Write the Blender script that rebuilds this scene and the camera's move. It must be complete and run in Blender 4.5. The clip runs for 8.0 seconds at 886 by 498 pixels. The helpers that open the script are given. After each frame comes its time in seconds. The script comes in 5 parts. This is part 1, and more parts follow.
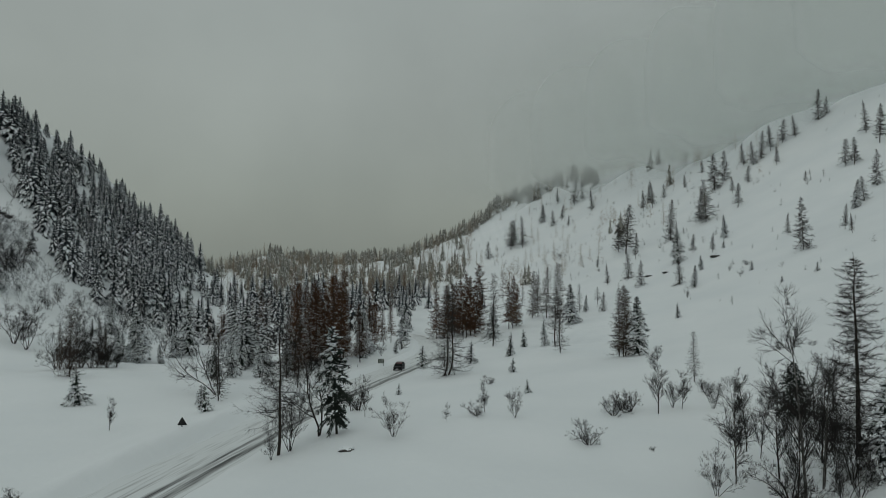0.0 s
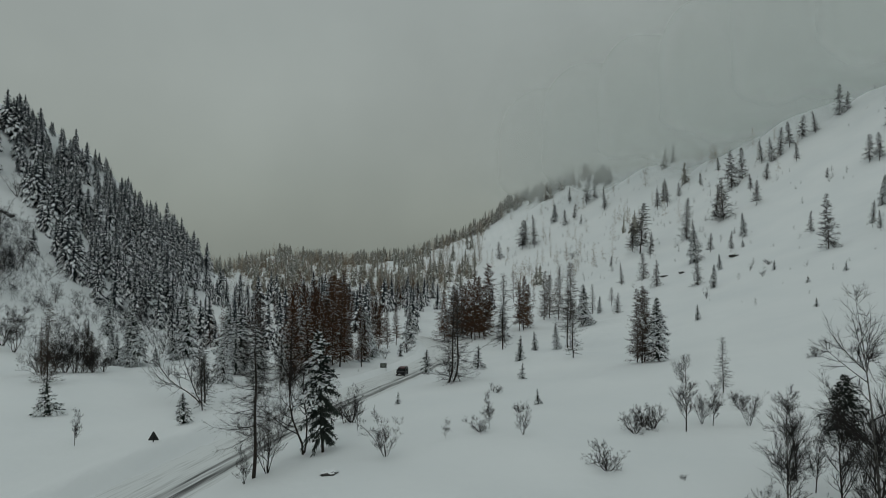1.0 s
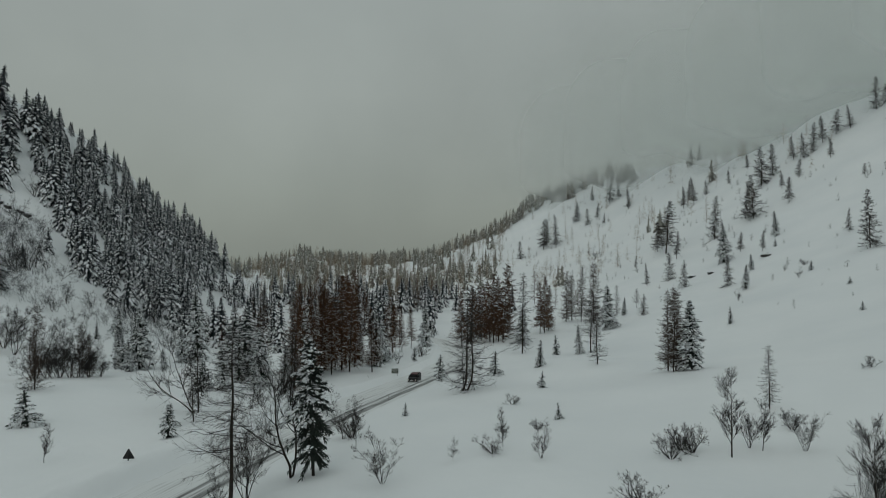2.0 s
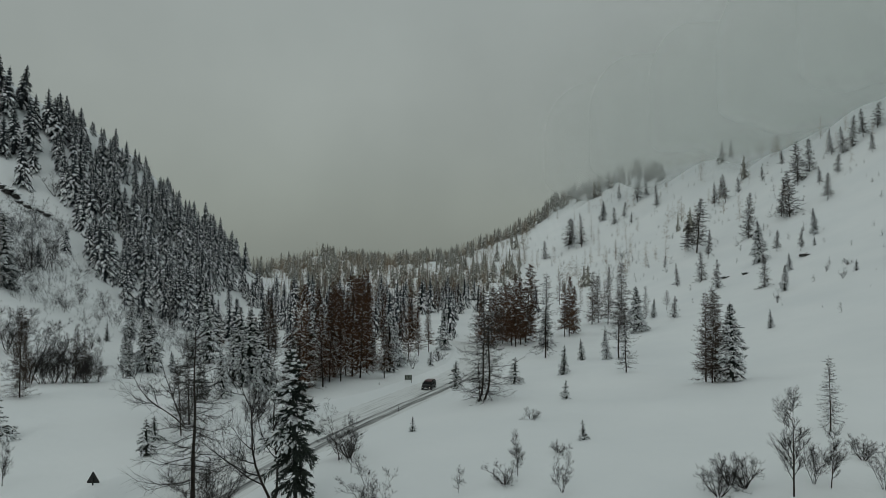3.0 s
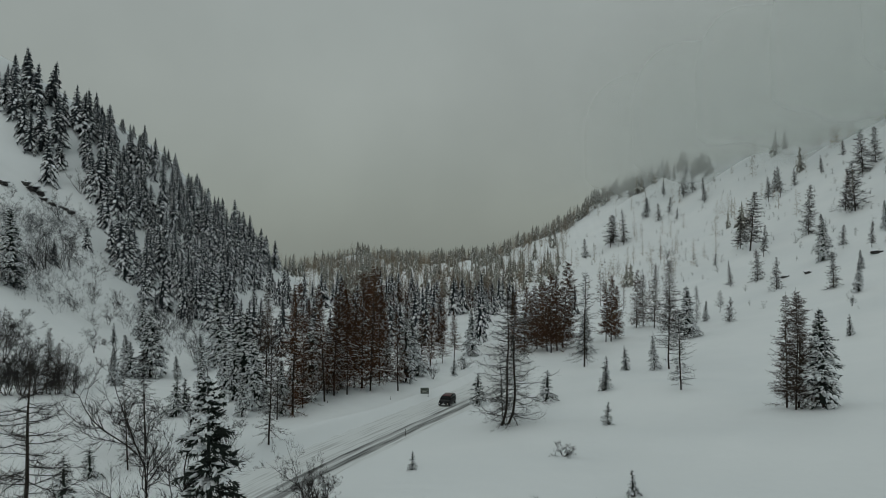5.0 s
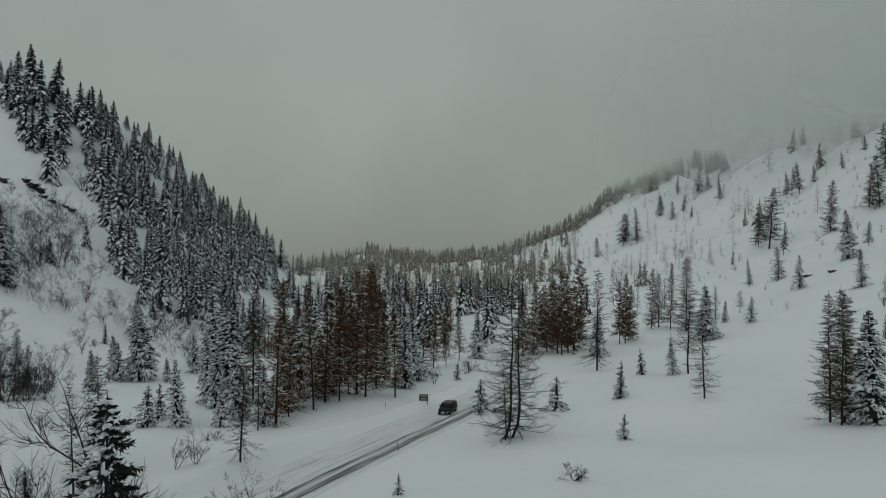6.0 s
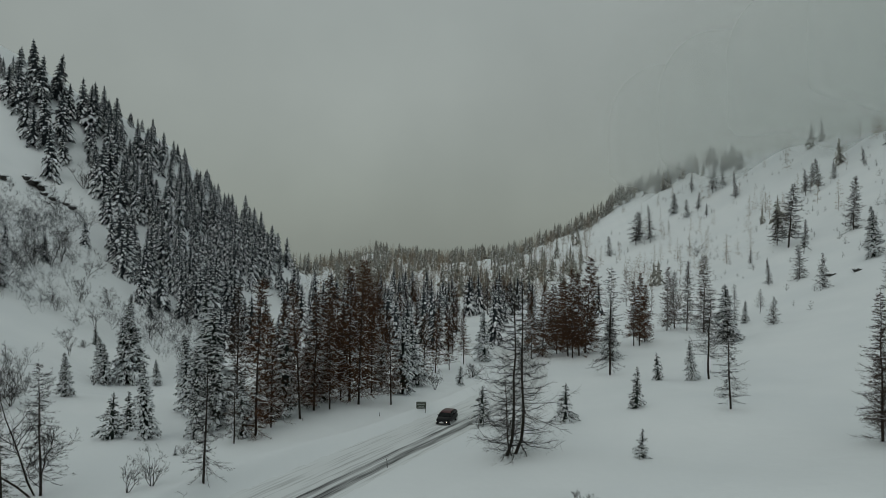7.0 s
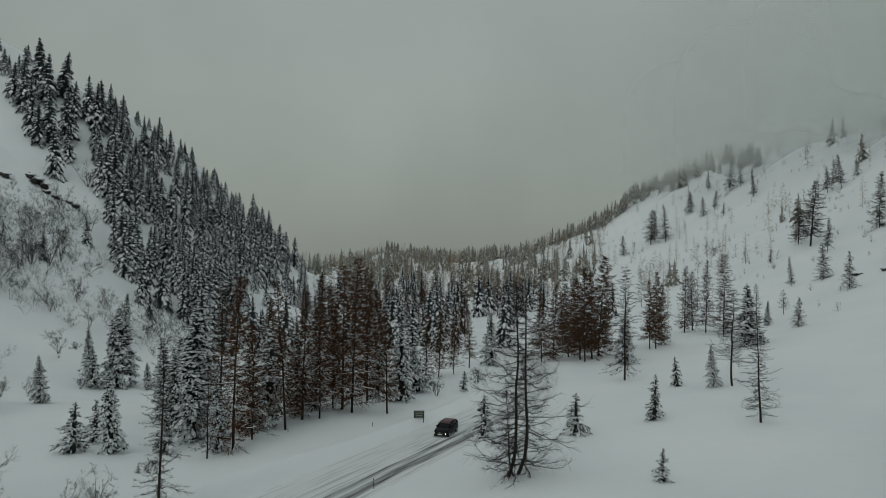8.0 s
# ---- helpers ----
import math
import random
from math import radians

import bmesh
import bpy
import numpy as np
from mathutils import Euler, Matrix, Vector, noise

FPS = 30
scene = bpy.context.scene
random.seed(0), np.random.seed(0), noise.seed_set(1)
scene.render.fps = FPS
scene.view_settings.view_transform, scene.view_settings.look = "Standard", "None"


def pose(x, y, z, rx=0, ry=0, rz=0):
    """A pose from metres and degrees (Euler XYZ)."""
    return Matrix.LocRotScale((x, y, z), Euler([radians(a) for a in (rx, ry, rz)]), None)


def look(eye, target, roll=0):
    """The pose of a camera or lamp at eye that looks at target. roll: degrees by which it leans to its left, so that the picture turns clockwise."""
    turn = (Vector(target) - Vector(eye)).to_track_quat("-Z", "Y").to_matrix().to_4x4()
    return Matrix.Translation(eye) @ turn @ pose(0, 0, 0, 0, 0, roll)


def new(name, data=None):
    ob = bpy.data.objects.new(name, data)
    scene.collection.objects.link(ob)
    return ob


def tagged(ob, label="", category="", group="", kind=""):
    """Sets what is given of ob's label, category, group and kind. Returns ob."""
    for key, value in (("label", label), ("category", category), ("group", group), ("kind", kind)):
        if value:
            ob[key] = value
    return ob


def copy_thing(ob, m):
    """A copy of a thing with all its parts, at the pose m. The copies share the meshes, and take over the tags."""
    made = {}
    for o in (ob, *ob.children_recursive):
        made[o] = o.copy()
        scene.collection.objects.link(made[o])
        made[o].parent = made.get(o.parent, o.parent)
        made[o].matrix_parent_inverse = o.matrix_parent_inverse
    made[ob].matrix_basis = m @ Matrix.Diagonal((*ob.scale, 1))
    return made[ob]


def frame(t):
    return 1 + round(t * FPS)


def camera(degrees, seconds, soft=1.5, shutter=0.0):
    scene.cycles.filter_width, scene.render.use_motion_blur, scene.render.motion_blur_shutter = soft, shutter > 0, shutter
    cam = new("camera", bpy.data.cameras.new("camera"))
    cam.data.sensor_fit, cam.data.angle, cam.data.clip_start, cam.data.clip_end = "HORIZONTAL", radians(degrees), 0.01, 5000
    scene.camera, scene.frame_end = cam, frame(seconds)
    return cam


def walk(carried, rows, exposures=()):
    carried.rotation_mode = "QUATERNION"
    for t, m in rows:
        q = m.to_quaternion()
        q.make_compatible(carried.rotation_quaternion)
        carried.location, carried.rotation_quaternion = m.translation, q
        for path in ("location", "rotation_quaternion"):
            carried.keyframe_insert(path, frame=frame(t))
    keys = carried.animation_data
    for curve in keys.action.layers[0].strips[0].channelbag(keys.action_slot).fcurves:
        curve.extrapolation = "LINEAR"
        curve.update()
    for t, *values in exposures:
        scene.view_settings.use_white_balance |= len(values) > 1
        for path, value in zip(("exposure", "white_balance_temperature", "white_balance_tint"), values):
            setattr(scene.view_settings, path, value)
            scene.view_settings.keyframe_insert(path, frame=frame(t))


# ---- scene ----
cam = camera(69.7, 8.0, soft=0.5)
PATH = [
    (0, pose(0.00, 0.00, 20.00, 90.96, 0, -0.00)),
    (0.5, pose(0.51, 3.32, 19.84, 90.98, 0, 0.47)),
    (1, pose(1.09, 6.88, 19.69, 91.00, 0, 1.04)),
    (1.5, pose(1.60, 10.20, 19.59, 91.03, 0, 1.91)),
    (3, pose(3.16, 20.92, 19.37, 91.06, 0, 5.22)),
    (3.5, pose(3.59, 24.30, 19.35, 91.05, 0, 6.24)),
    (4, pose(3.93, 27.90, 19.26, 91.00, 0, 7.27)),
    (4.5, pose(4.20, 31.39, 19.12, 91.00, 0, 8.08)),
    (6, pose(4.82, 42.28, 18.39, 90.98, 0, 9.76)),
    (6.5, pose(4.95, 45.65, 18.16, 90.99, 0, 10.23)),
    (7, pose(5.11, 49.25, 17.89, 90.98, 0, 10.76)),
    (7.5, pose(5.25, 52.45, 17.67, 90.98, 0, 11.27)),
    (8, pose(5.45, 55.68, 17.50, 91.00, 0, 11.94)),
]
walk(cam, PATH)

# ---- light: a low overcast, brighter towards the zenith ----
world = bpy.data.worlds.new("overcast_sky")
scene.world = world
world.use_nodes = True
wn, wl = world.node_tree.nodes, world.node_tree.links
wn.clear()
w_out = wn.new("ShaderNodeOutputWorld")
w_bg = wn.new("ShaderNodeBackground")
w_sky = wn.new("ShaderNodeTexSky")
w_sky.sky_type, w_sky.sun_disc = "NISHITA", False
w_sky.sun_elevation, w_sky.sun_rotation = radians(40), radians(200)
w_sky.air_density, w_sky.dust_density = 1.0, 4.0
w_geo = wn.new("ShaderNodeTexCoord")
w_sep = wn.new("ShaderNodeSeparateXYZ")
w_noise = wn.new("ShaderNodeTexNoise")
w_noise.inputs["Scale"].default_value, w_noise.inputs["Detail"].default_value = 2.6, 6.0
w_noise.inputs["Roughness"].default_value = 0.5
w_ramp = wn.new("ShaderNodeValToRGB")
for at, c in ((0.0, (0.206, 0.229, 0.204)), (0.10, (0.246, 0.273, 0.246)), (0.25, (0.292, 0.324, 0.303)), (0.42, (0.300, 0.336, 0.322)), (1.0, (0.47, 0.53, 0.515))):
    e = w_ramp.color_ramp.elements.new(at) if at not in (0.0, 1.0) else w_ramp.color_ramp.elements[-1 if at else 0]
    e.color = (*c, 1)
w_mod = wn.new("ShaderNodeMapRange")
w_mod.inputs["From Min"].default_value, w_mod.inputs["From Max"].default_value = 0.3, 0.7
w_mod.inputs["To Min"].default_value, w_mod.inputs["To Max"].default_value = 0.91, 1.08
w_mul = wn.new("ShaderNodeMix")
w_mul.data_type, w_mul.blend_type = "RGBA", "MULTIPLY"
w_mul.inputs[0].default_value = 1.0
w_mix = wn.new("ShaderNodeMix")
w_mix.data_type = "RGBA"
w_mix.inputs[0].default_value = 0.004
wl.new(w_geo.outputs["Generated"], w_sep.inputs[0])
wl.new(w_geo.outputs["Generated"], w_noise.inputs["Vector"])
wl.new(w_sep.outputs["Z"], w_ramp.inputs[0])
wl.new(w_noise.outputs["Fac"], w_mod.inputs["Value"])
wl.new(w_ramp.outputs[0], w_mul.inputs[6])
wl.new(w_mod.outputs[0], w_mul.inputs[7])
w_side = wn.new("ShaderNodeMapRange")
w_side.interpolation_type = "SMOOTHSTEP"
w_side.inputs["From Min"].default_value, w_side.inputs["From Max"].default_value = 0.05, 0.75
w_side.inputs["To Min"].default_value, w_side.inputs["To Max"].default_value = 1.0, 0.78
w_dim = wn.new("ShaderNodeMix")
w_dim.data_type, w_dim.blend_type = "RGBA", "MULTIPLY"
w_dim.inputs[0].default_value = 1.0
wl.new(w_sep.outputs["X"], w_side.inputs["Value"])
wl.new(w_mul.outputs[2], w_dim.inputs[6])
wl.new(w_side.outputs[0], w_dim.inputs[7])
wl.new(w_dim.outputs[2], w_mix.inputs[6])
wl.new(w_sky.outputs[0], w_mix.inputs[7])
wl.new(w_mix.outputs[2], w_bg.inputs["Color"])
w_bg.inputs["Strength"].default_value = 1.01
wl.new(w_bg.outputs[0], w_out.inputs["Surface"])

sun = new("sun", bpy.data.lights.new("sun", "SUN"))
sun.data.energy, sun.data.angle, sun.data.color = 0.35, radians(40), (0.95, 1.0, 0.96)
sun.matrix_world = look((-60, -150, 160), (0, 100, 0))


# ---- materials ----
def material(name, colours, rough, scale, detail=6.0, bump=0.0, bump_scale=20.0, dist=0.05, spec=0.3, island=0.0):
    """A noise-mixed surface of two or three base colours, with fine relief."""
    m = bpy.data.materials.new(name)
    m.use_nodes = True
    n, l = m.node_tree.nodes, m.node_tree.links
    b = n["Principled BSDF"]
    b.inputs["Roughness"].default_value = rough
    b.inputs["Specular IOR Level"].default_value = spec
    co = n.new("ShaderNodeTexCoord")
    tx = n.new("ShaderNodeTexNoise")
    tx.inputs["Scale"].default_value, tx.inputs["Detail"].default_value = scale, detail
    l.new(co.outputs["Object"], tx.inputs["Vector"])
    ramp = n.new("ShaderNodeValToRGB")
    ramp.color_ramp.elements[0].position, ramp.color_ramp.elements[1].position = 0.3, 0.7
    ramp.color_ramp.elements[0].color, ramp.color_ramp.elements[1].color = (*colours[0], 1), (*colours[-1], 1)
    if len(colours) > 2:
        ramp.color_ramp.elements.new(0.5).color = (*colours[1], 1)
    l.new(tx.outputs["Fac"], ramp.inputs[0])
    last = ramp.outputs[0]
    if island:
        info = n.new("ShaderNodeObjectInfo")
        geo = n.new("ShaderNodeNewGeometry")
        add = n.new("ShaderNodeMath")
        add.operation = "ADD"
        l.new(info.outputs["Random"], add.inputs[0])
        l.new(geo.outputs["Random Per Island"], add.inputs[1])
        rng = n.new("ShaderNodeMapRange")
        rng.inputs["From Max"].default_value = 2.0
        rng.inputs["To Min"].default_value, rng.inputs["To Max"].default_value = 1 - island, 1 + island
        l.new(add.outputs[0], rng.inputs["Value"])
        mul = n.new("ShaderNodeMix")
        mul.data_type, mul.blend_type = "RGBA", "MULTIPLY"
        mul.inputs[0].default_value = 1.0
        l.new(last, mul.inputs[6])
        l.new(rng.outputs[0], mul.inputs[7])
        last = mul.outputs[2]
    l.new(last, b.inputs["Base Color"])
    if bump:
        t2 = n.new("ShaderNodeTexNoise")
        t2.inputs["Scale"].default_value, t2.inputs["Detail"].default_value = bump_scale, 5.0
        l.new(co.outputs["Object"], t2.inputs["Vector"])
        bp = n.new("ShaderNodeBump")
        bp.inputs["Strength"].default_value, bp.inputs["Distance"].default_value = bump, dist
        l.new(t2.outputs["Fac"], bp.inputs["Height"])
        l.new(bp.outputs[0], b.inputs["Normal"])
    return m


SNOW = material("settled_snow", [(0.74, 0.767, 0.790), (0.80, 0.820, 0.836)], 0.75, 0.05, bump=0.35, bump_scale=0.45, dist=0.35, spec=0.2)
TREE_SNOW = material("branch_snow", [(0.76, 0.79, 0.82), (0.84, 0.86, 0.88)], 0.7, 2.0, bump=0.3, bump_scale=6.0, spec=0.2, island=0.06)
DUSTED = material("snow_dusted_needles", [(0.022, 0.027, 0.030), (0.062, 0.072, 0.080)], 0.7, 0.8, spec=0.15, island=0.4)
NEEDLES = material("spruce_needles", [(0.012, 0.017, 0.015), (0.032, 0.041, 0.034)], 0.7, 1.5, spec=0.15, island=0.35)
# far spruce needles: frost, with the distance haze mixed into the colour
FROST_HAZED = material("haze_frosted_needles", [(0.16, 0.155, 0.138), (0.34, 0.332, 0.302)], 0.7, 1.2, spec=0.15, island=0.35)
LARCH = material("larch_twigs", [(0.044, 0.021, 0.012), (0.104, 0.052, 0.028)], 0.8, 1.0, spec=0.1, island=0.35)
LARCH_DULL = material("dull_larch_twigs", [(0.034, 0.024, 0.019), (0.080, 0.057, 0.045)], 0.8, 1.0, spec=0.1, island=0.35)
# paler larch colour for the far rise, with distance haze painted in
LARCH_HAZED = material("hazed_larch_twigs", [(0.145, 0.112, 0.080), (0.31, 0.245, 0.18)], 0.8, 1.0, spec=0.1, island=0.35)
LARCH_GREY = material("grey_larch_twigs", [(0.021, 0.019, 0.018), (0.048, 0.043, 0.039)], 0.8, 1.0, spec=0.1, island=0.35)
BARK = material("dark_bark", [(0.020, 0.016, 0.014), (0.055, 0.045, 0.040)], 0.85, 6.0, bump=0.6, bump_scale=14.0, spec=0.1)
BIRCH = material("birch_bark", [(0.045, 0.042, 0.040), (0.19, 0.185, 0.175)], 0.8, 4.0, bump=0.4, bump_scale=9.0, spec=0.15)
TWIG = material("bare_twigs", [(0.015, 0.014, 0.014), (0.038, 0.034, 0.032)], 0.85, 2.0, spec=0.1, island=0.3)
FROST_TWIG = material("frosted_twigs", [(0.034, 0.036, 0.040), (0.105, 0.110, 0.118)], 0.85, 1.0, spec=0.1, island=0.3)
# snow on the far boughs, dulled in colour to imitate haze
RIME_HAZED = material("haze_rimed_boughs", [(0.46, 0.47, 0.46), (0.66, 0.67, 0.66)], 0.75, 1.0, spec=0.15, island=0.3)
ROCK = material("dark_rock", [(0.03, 0.03, 0.03), (0.10, 0.095, 0.09)], 0.9, 1.5, bump=0.8, bump_scale=3.0, dist=0.2)


# ---- the lie of the land ----
def step(a, b, v):
    s = np.clip((v - a) / (b - a), 0, 1)
    return s * s * (3 - 2 * s)


def soft_ramp(v, r):
    """Zero below 0, then rising as v, rounded over r metres."""
    return r * np.logaddexp(0, v / r)


ROAD_Y = np.array([-120, -40, 20, 55, 75, 90, 105, 120, 135, 150, 165, 180, 200, 215, 230])
ROAD_X = np.array([-70, -38, -27, -22.4, -19.4, -16.6, -13.0, -9.0, -5.2, -2.6, -1.8, -3.2, -10, -21, -38])


SPUR_X = np.array([-330, -260, -225, -195, -140])
SPUR_Y = np.array([275, 285, 305, 342, 358])
CREST_X = np.array([-400, -180, -70, 0, 57, 115, 178, 220, 240, 320, 420])
CREST_Y = np.array([720, 700, 650, 640, 665, 600, 480, 380, 330, 250, 200])


def road_x(y):
    return np.interp(y, ROAD_Y, ROAD_X)


def road_z(y):
    return 2.0 - 0.044 * (np.clip(y, 30, 150) - 50) - 0.025 * (np.clip(y, 150, 230) - 150)


def bumps(x, y):
    """Wind-packed unevenness of the snow, at three sizes."""
    return (0.35 * np.sin(x * 0.11 + 1.3 * np.sin(y * 0.05)) * np.cos(y * 0.087 + 0.7 * np.sin(x * 0.06))
            + 0.12 * np.sin(x * 0.31 + y * 0.17 + 2.0 * np.sin(y * 0.13)) + 0.05 * np.sin(x * 0.9 - y * 0.6 + np.sin(x * 0.37)))


def open_ground(x, y):
    """Height of the snow, without the road cut."""
    d = x - road_x(y)
    floor = road_z(y) + 14 * step(230, 620, y)
    right = soft_ramp(d - 4, 2.5)
    z = floor + 2.3 * (1 - np.exp(-right / 7)) * (1 - 0.5 * step(75, 105, y)) + 0.022 * right
    z = z - 1.2 * np.exp(-((x - 16) / 14) ** 2 - ((y - 168) / 22) ** 2)
    u = soft_ramp(x - 30 + 0.5 * np.clip(y - 450, 0, 400), 8)
    u2 = np.minimum(u, 120)
    z = z + (0.20 * u + 0.0012 * u2 * (2 * u - u2) + 0.16 * soft_ramp(u - 150, 10)) * (1 + np.clip(y - 240, 0, 160) / 400)
    # the flat left of the road, its edge, and the gully behind it
    left = soft_ramp(-d - 4, 2.5)
    z = z + 0.9 * (1 - np.exp(-left / 5)) + 0.012 * left
    z = z + 1.8 * np.exp(-((x + 56) / 15) ** 2 - ((y - 90) / 14) ** 2) + 1.2 * np.exp(-((x - 20) / 16) ** 2 - ((y - 125) / 16) ** 2)
    z = z + 2.2 * np.exp(-((x - 30) / 15) ** 2 - ((y - 97) / 15) ** 2)
    z = z + 0.9 * np.exp(-((d + 7.0) / 2.8) ** 2) * step(35, 60, y) * (1 - step(98, 118, y))
    edge = 118 - 0.10 * (x + 40)
    z = z - 5.0 * step(edge - 2, edge + 30, y) * step(-30, -58, x) * (1 - step(220, 330, y))
    # the steep spur on the left
    base = -76 - 0.245 * (np.clip(y, 150, 430) - 150)
    v = soft_ramp(base - x, 6)
    spur = np.interp(x, SPUR_X, SPUR_Y)
    k = 0.42 + 0.0011 * np.clip(y - 180, 0, 80) + 0.005 * np.clip(y - 260, 0, 95)
    z = z + k * v * (1 + v / 600) * step(90, 160, y) * (1 - 0.97 * step(0, 105, y - spur))
    # the wooded rise that closes the valley, and its fall beyond
    z = z + 12 * np.exp(-((x + 190) / 90) ** 2 - ((y - 680) / 60) ** 2)
    z = z + 9 * np.exp(-((x + 30) / 70) ** 2 - ((y - 600) / 60) ** 2)
    z = z - 45 * step(-186, -235, x) * step(450, 600, y)
    crest = np.interp(x, CREST_X, CREST_Y)
    return z - 0.75 * soft_ramp(y - crest, 14)


def ground(x, y):
    d = np.abs(x - road_x(y))
    rough = bumps(x, y) * (0.25 + 0.75 * step(8, 25, d)) * step(5, 10, d)
    z = open_ground(x, y) + rough
    bank = np.where(x < road_x(y), 0.55, 0.12) * np.exp(-((d - 5.2) / 1.1) ** 2) * step(-60, 0, y) * (1 - step(200, 228, y))
    cut = (1 - step(3.6, 5.0, d)) * (1 - step(215, 230, y))
    return (z + bank) * (1 - cut) + (road_z(y) - 0.12) * cut


# ---- end of the land ----
def mesh_ob(name, verts, faces, mats, parent=None, smooth=True, slots=None, label=""):
    """verts (n, 3); faces: a list of index arrays, each (m, 3) or (m, 4)."""
    faces = [np.asarray(f, dtype=np.int32) for f in (faces if isinstance(faces, list) else [faces])]
    me = bpy.data.meshes.new(name)
    me.vertices.add(len(verts))
    me.vertices.foreach_set("co", np.asarray(verts, dtype=np.float32).ravel())
    sizes = np.concatenate([np.full(len(f), f.shape[1], dtype=np.int32) for f in faces])
    me.loops.add(int(sizes.sum()))
    me.polygons.add(len(sizes))
    me.loops.foreach_set("vertex_index", np.concatenate([f.ravel() for f in faces]))
    me.polygons.foreach_set("loop_start", np.concatenate([[0], np.cumsum(sizes)[:-1]]).astype(np.int32))
    for m in mats:
        me.materials.append(m)
    if slots is not None:
        me.polygons.foreach_set("material_index", np.asarray(slots, dtype=np.int32))
    me.polygons.foreach_set("use_smooth", np.full(len(sizes), bool(smooth)))
    me.update(calc_edges=True)
    me.validate()
    ob = new(name, me)
    if parent is not None:
        ob.parent = parent
    if label:
        tagged(ob, label)
    return ob


def grid_faces(nx, ny):
    i = np.arange(nx - 1)[None, :] + nx * np.arange(ny - 1)[:, None]
    return np.stack([i, i + 1, i + 1 + nx, i + nx], -1).reshape(-1, 4)


def graded(lo, near_lo, near_hi, hi, fine, grow):
    mid = list(np.arange(near_lo, near_hi, fine))
    a, s = [], fine
    v = near_lo
    while v > lo:
        s *= grow
        v -= s
        a.append(v)
    b, s, v = [], fine, mid[-1]
    while v < hi:
        s *= grow
        v += s
        b.append(v)
    return np.array(a[::-1] + mid + b)


def build_ground():
    xs = graded(-900, -45, 45, 900, 0.8, 1.028)
    ys = graded(-500, 30, 150, 1500, 0.8, 1.022)
    gx, gy = np.meshgrid(xs, ys)
    v = np.stack([gx, gy, ground(gx, gy)], -1).reshape(-1, 3)
    ob = mesh_ob("ground", v, grid_faces(len(xs), len(ys)), [SNOW])
    tagged(ob, "deep settled snow over the valley floor and slopes", "snow field", kind="structure")


def road_material():
    m = bpy.data.materials.new("ploughed_road")
    m.use_nodes = True
    n, l = m.node_tree.nodes, m.node_tree.links
    b = n["Principled BSDF"]
    uv = n.new("ShaderNodeUVMap")
    sep = n.new("ShaderNodeSeparateXYZ")
    l.new(uv.outputs[0], sep.inputs[0])
    # wheel tracks wander a little along the road
    mp = n.new("ShaderNodeMapping")
    mp.inputs["Scale"].default_value = (22.0, 0.10, 1.0)
    l.new(uv.outputs[0], mp.inputs[0])
    streak = n.new("ShaderNodeTexNoise")
    streak.inputs["Scale"].default_value, streak.inputs["Detail"].default_value = 1.3, 6.0
    l.new(mp.outputs[0], streak.inputs["Vector"])
    ramp = n.new("ShaderNodeValToRGB")
    els = ramp.color_ramp.elements
    els[0].position, els[0].color = 0.0, (0, 0, 0, 1)
    els[1].position, els[1].color = 1.0, (0, 0, 0, 1)
    for at, w in ((0.18, 0.0), (0.27, 0.15), (0.31, 0.04), (0.40, 0.18), (0.46, 0.10), (0.575, 0.18), (0.595, 0.78), (0.63, 0.72), (0.655, 0.34), (0.71, 0.36), (0.735, 0.92), (0.795, 0.84), (0.84, 0.10)):
        els.new(at).color = (w, w, w, 1)
    l.new(sep.outputs["X"], ramp.inputs[0])
    addn = n.new("ShaderNodeMath")
    addn.operation = "MULTIPLY_ADD"
    l.new(streak.outputs["Fac"], addn.inputs[0])
    addn.inputs[1].default_value = 2.1
    addn.inputs[2].default_value = -1.08
    worn = n.new("ShaderNodeMapRange")
    worn.interpolation_type = "SMOOTHSTEP"
    worn.inputs["From Min"].default_value, worn.inputs["From Max"].default_value = 165.0, 118.0
    worn.inputs["To Min"].default_value, worn.inputs["To Max"].default_value = 0.40, 1.0
    l.new(sep.outputs["Y"], worn.inputs["Value"])
    thin = n.new("ShaderNodeMath")
    thin.operation = "MULTIPLY"
    l.new(ramp.outputs[0], thin.inputs[0])
    l.new(worn.outputs[0], thin.inputs[1])
    su = n.new("ShaderNodeMath")
    su.operation = "ADD"
    l.new(thin.outputs[0], su.inputs[0])
    l.new(addn.outputs[0], su.inputs[1])
    clamp = n.new("ShaderNodeMapRange")
    clamp.inputs["From Min"].default_value, clamp.inputs["From Max"].default_value = 0.05, 1.05
    l.new(su.outputs[0], clamp.inputs["Value"])
    col = n.new("ShaderNodeValToRGB")
    col.color_ramp.elements[0].color = (0.70, 0.72, 0.73, 1)
    col.color_ramp.elements[1].color = (0.05, 0.052, 0.052, 1)
    col.color_ramp.elements.new(0.45).color = (0.44, 0.45, 0.455, 1)
    l.new(clamp.outputs[0], col.inputs[0])
    l.new(col.outputs[0], b.inputs["Base Color"])
    b.inputs["Roughness"].default_value = 0.6
    bp = n.new("ShaderNodeBump")
    bp.inputs["Strength"].default_value, bp.inputs["Distance"].default_value = 0.5, 0.06
    bp.invert = True
    l.new(clamp.outputs[0], bp.inputs["Height"])
    l.new(bp.outputs[0], b.inputs["Normal"])
    return m


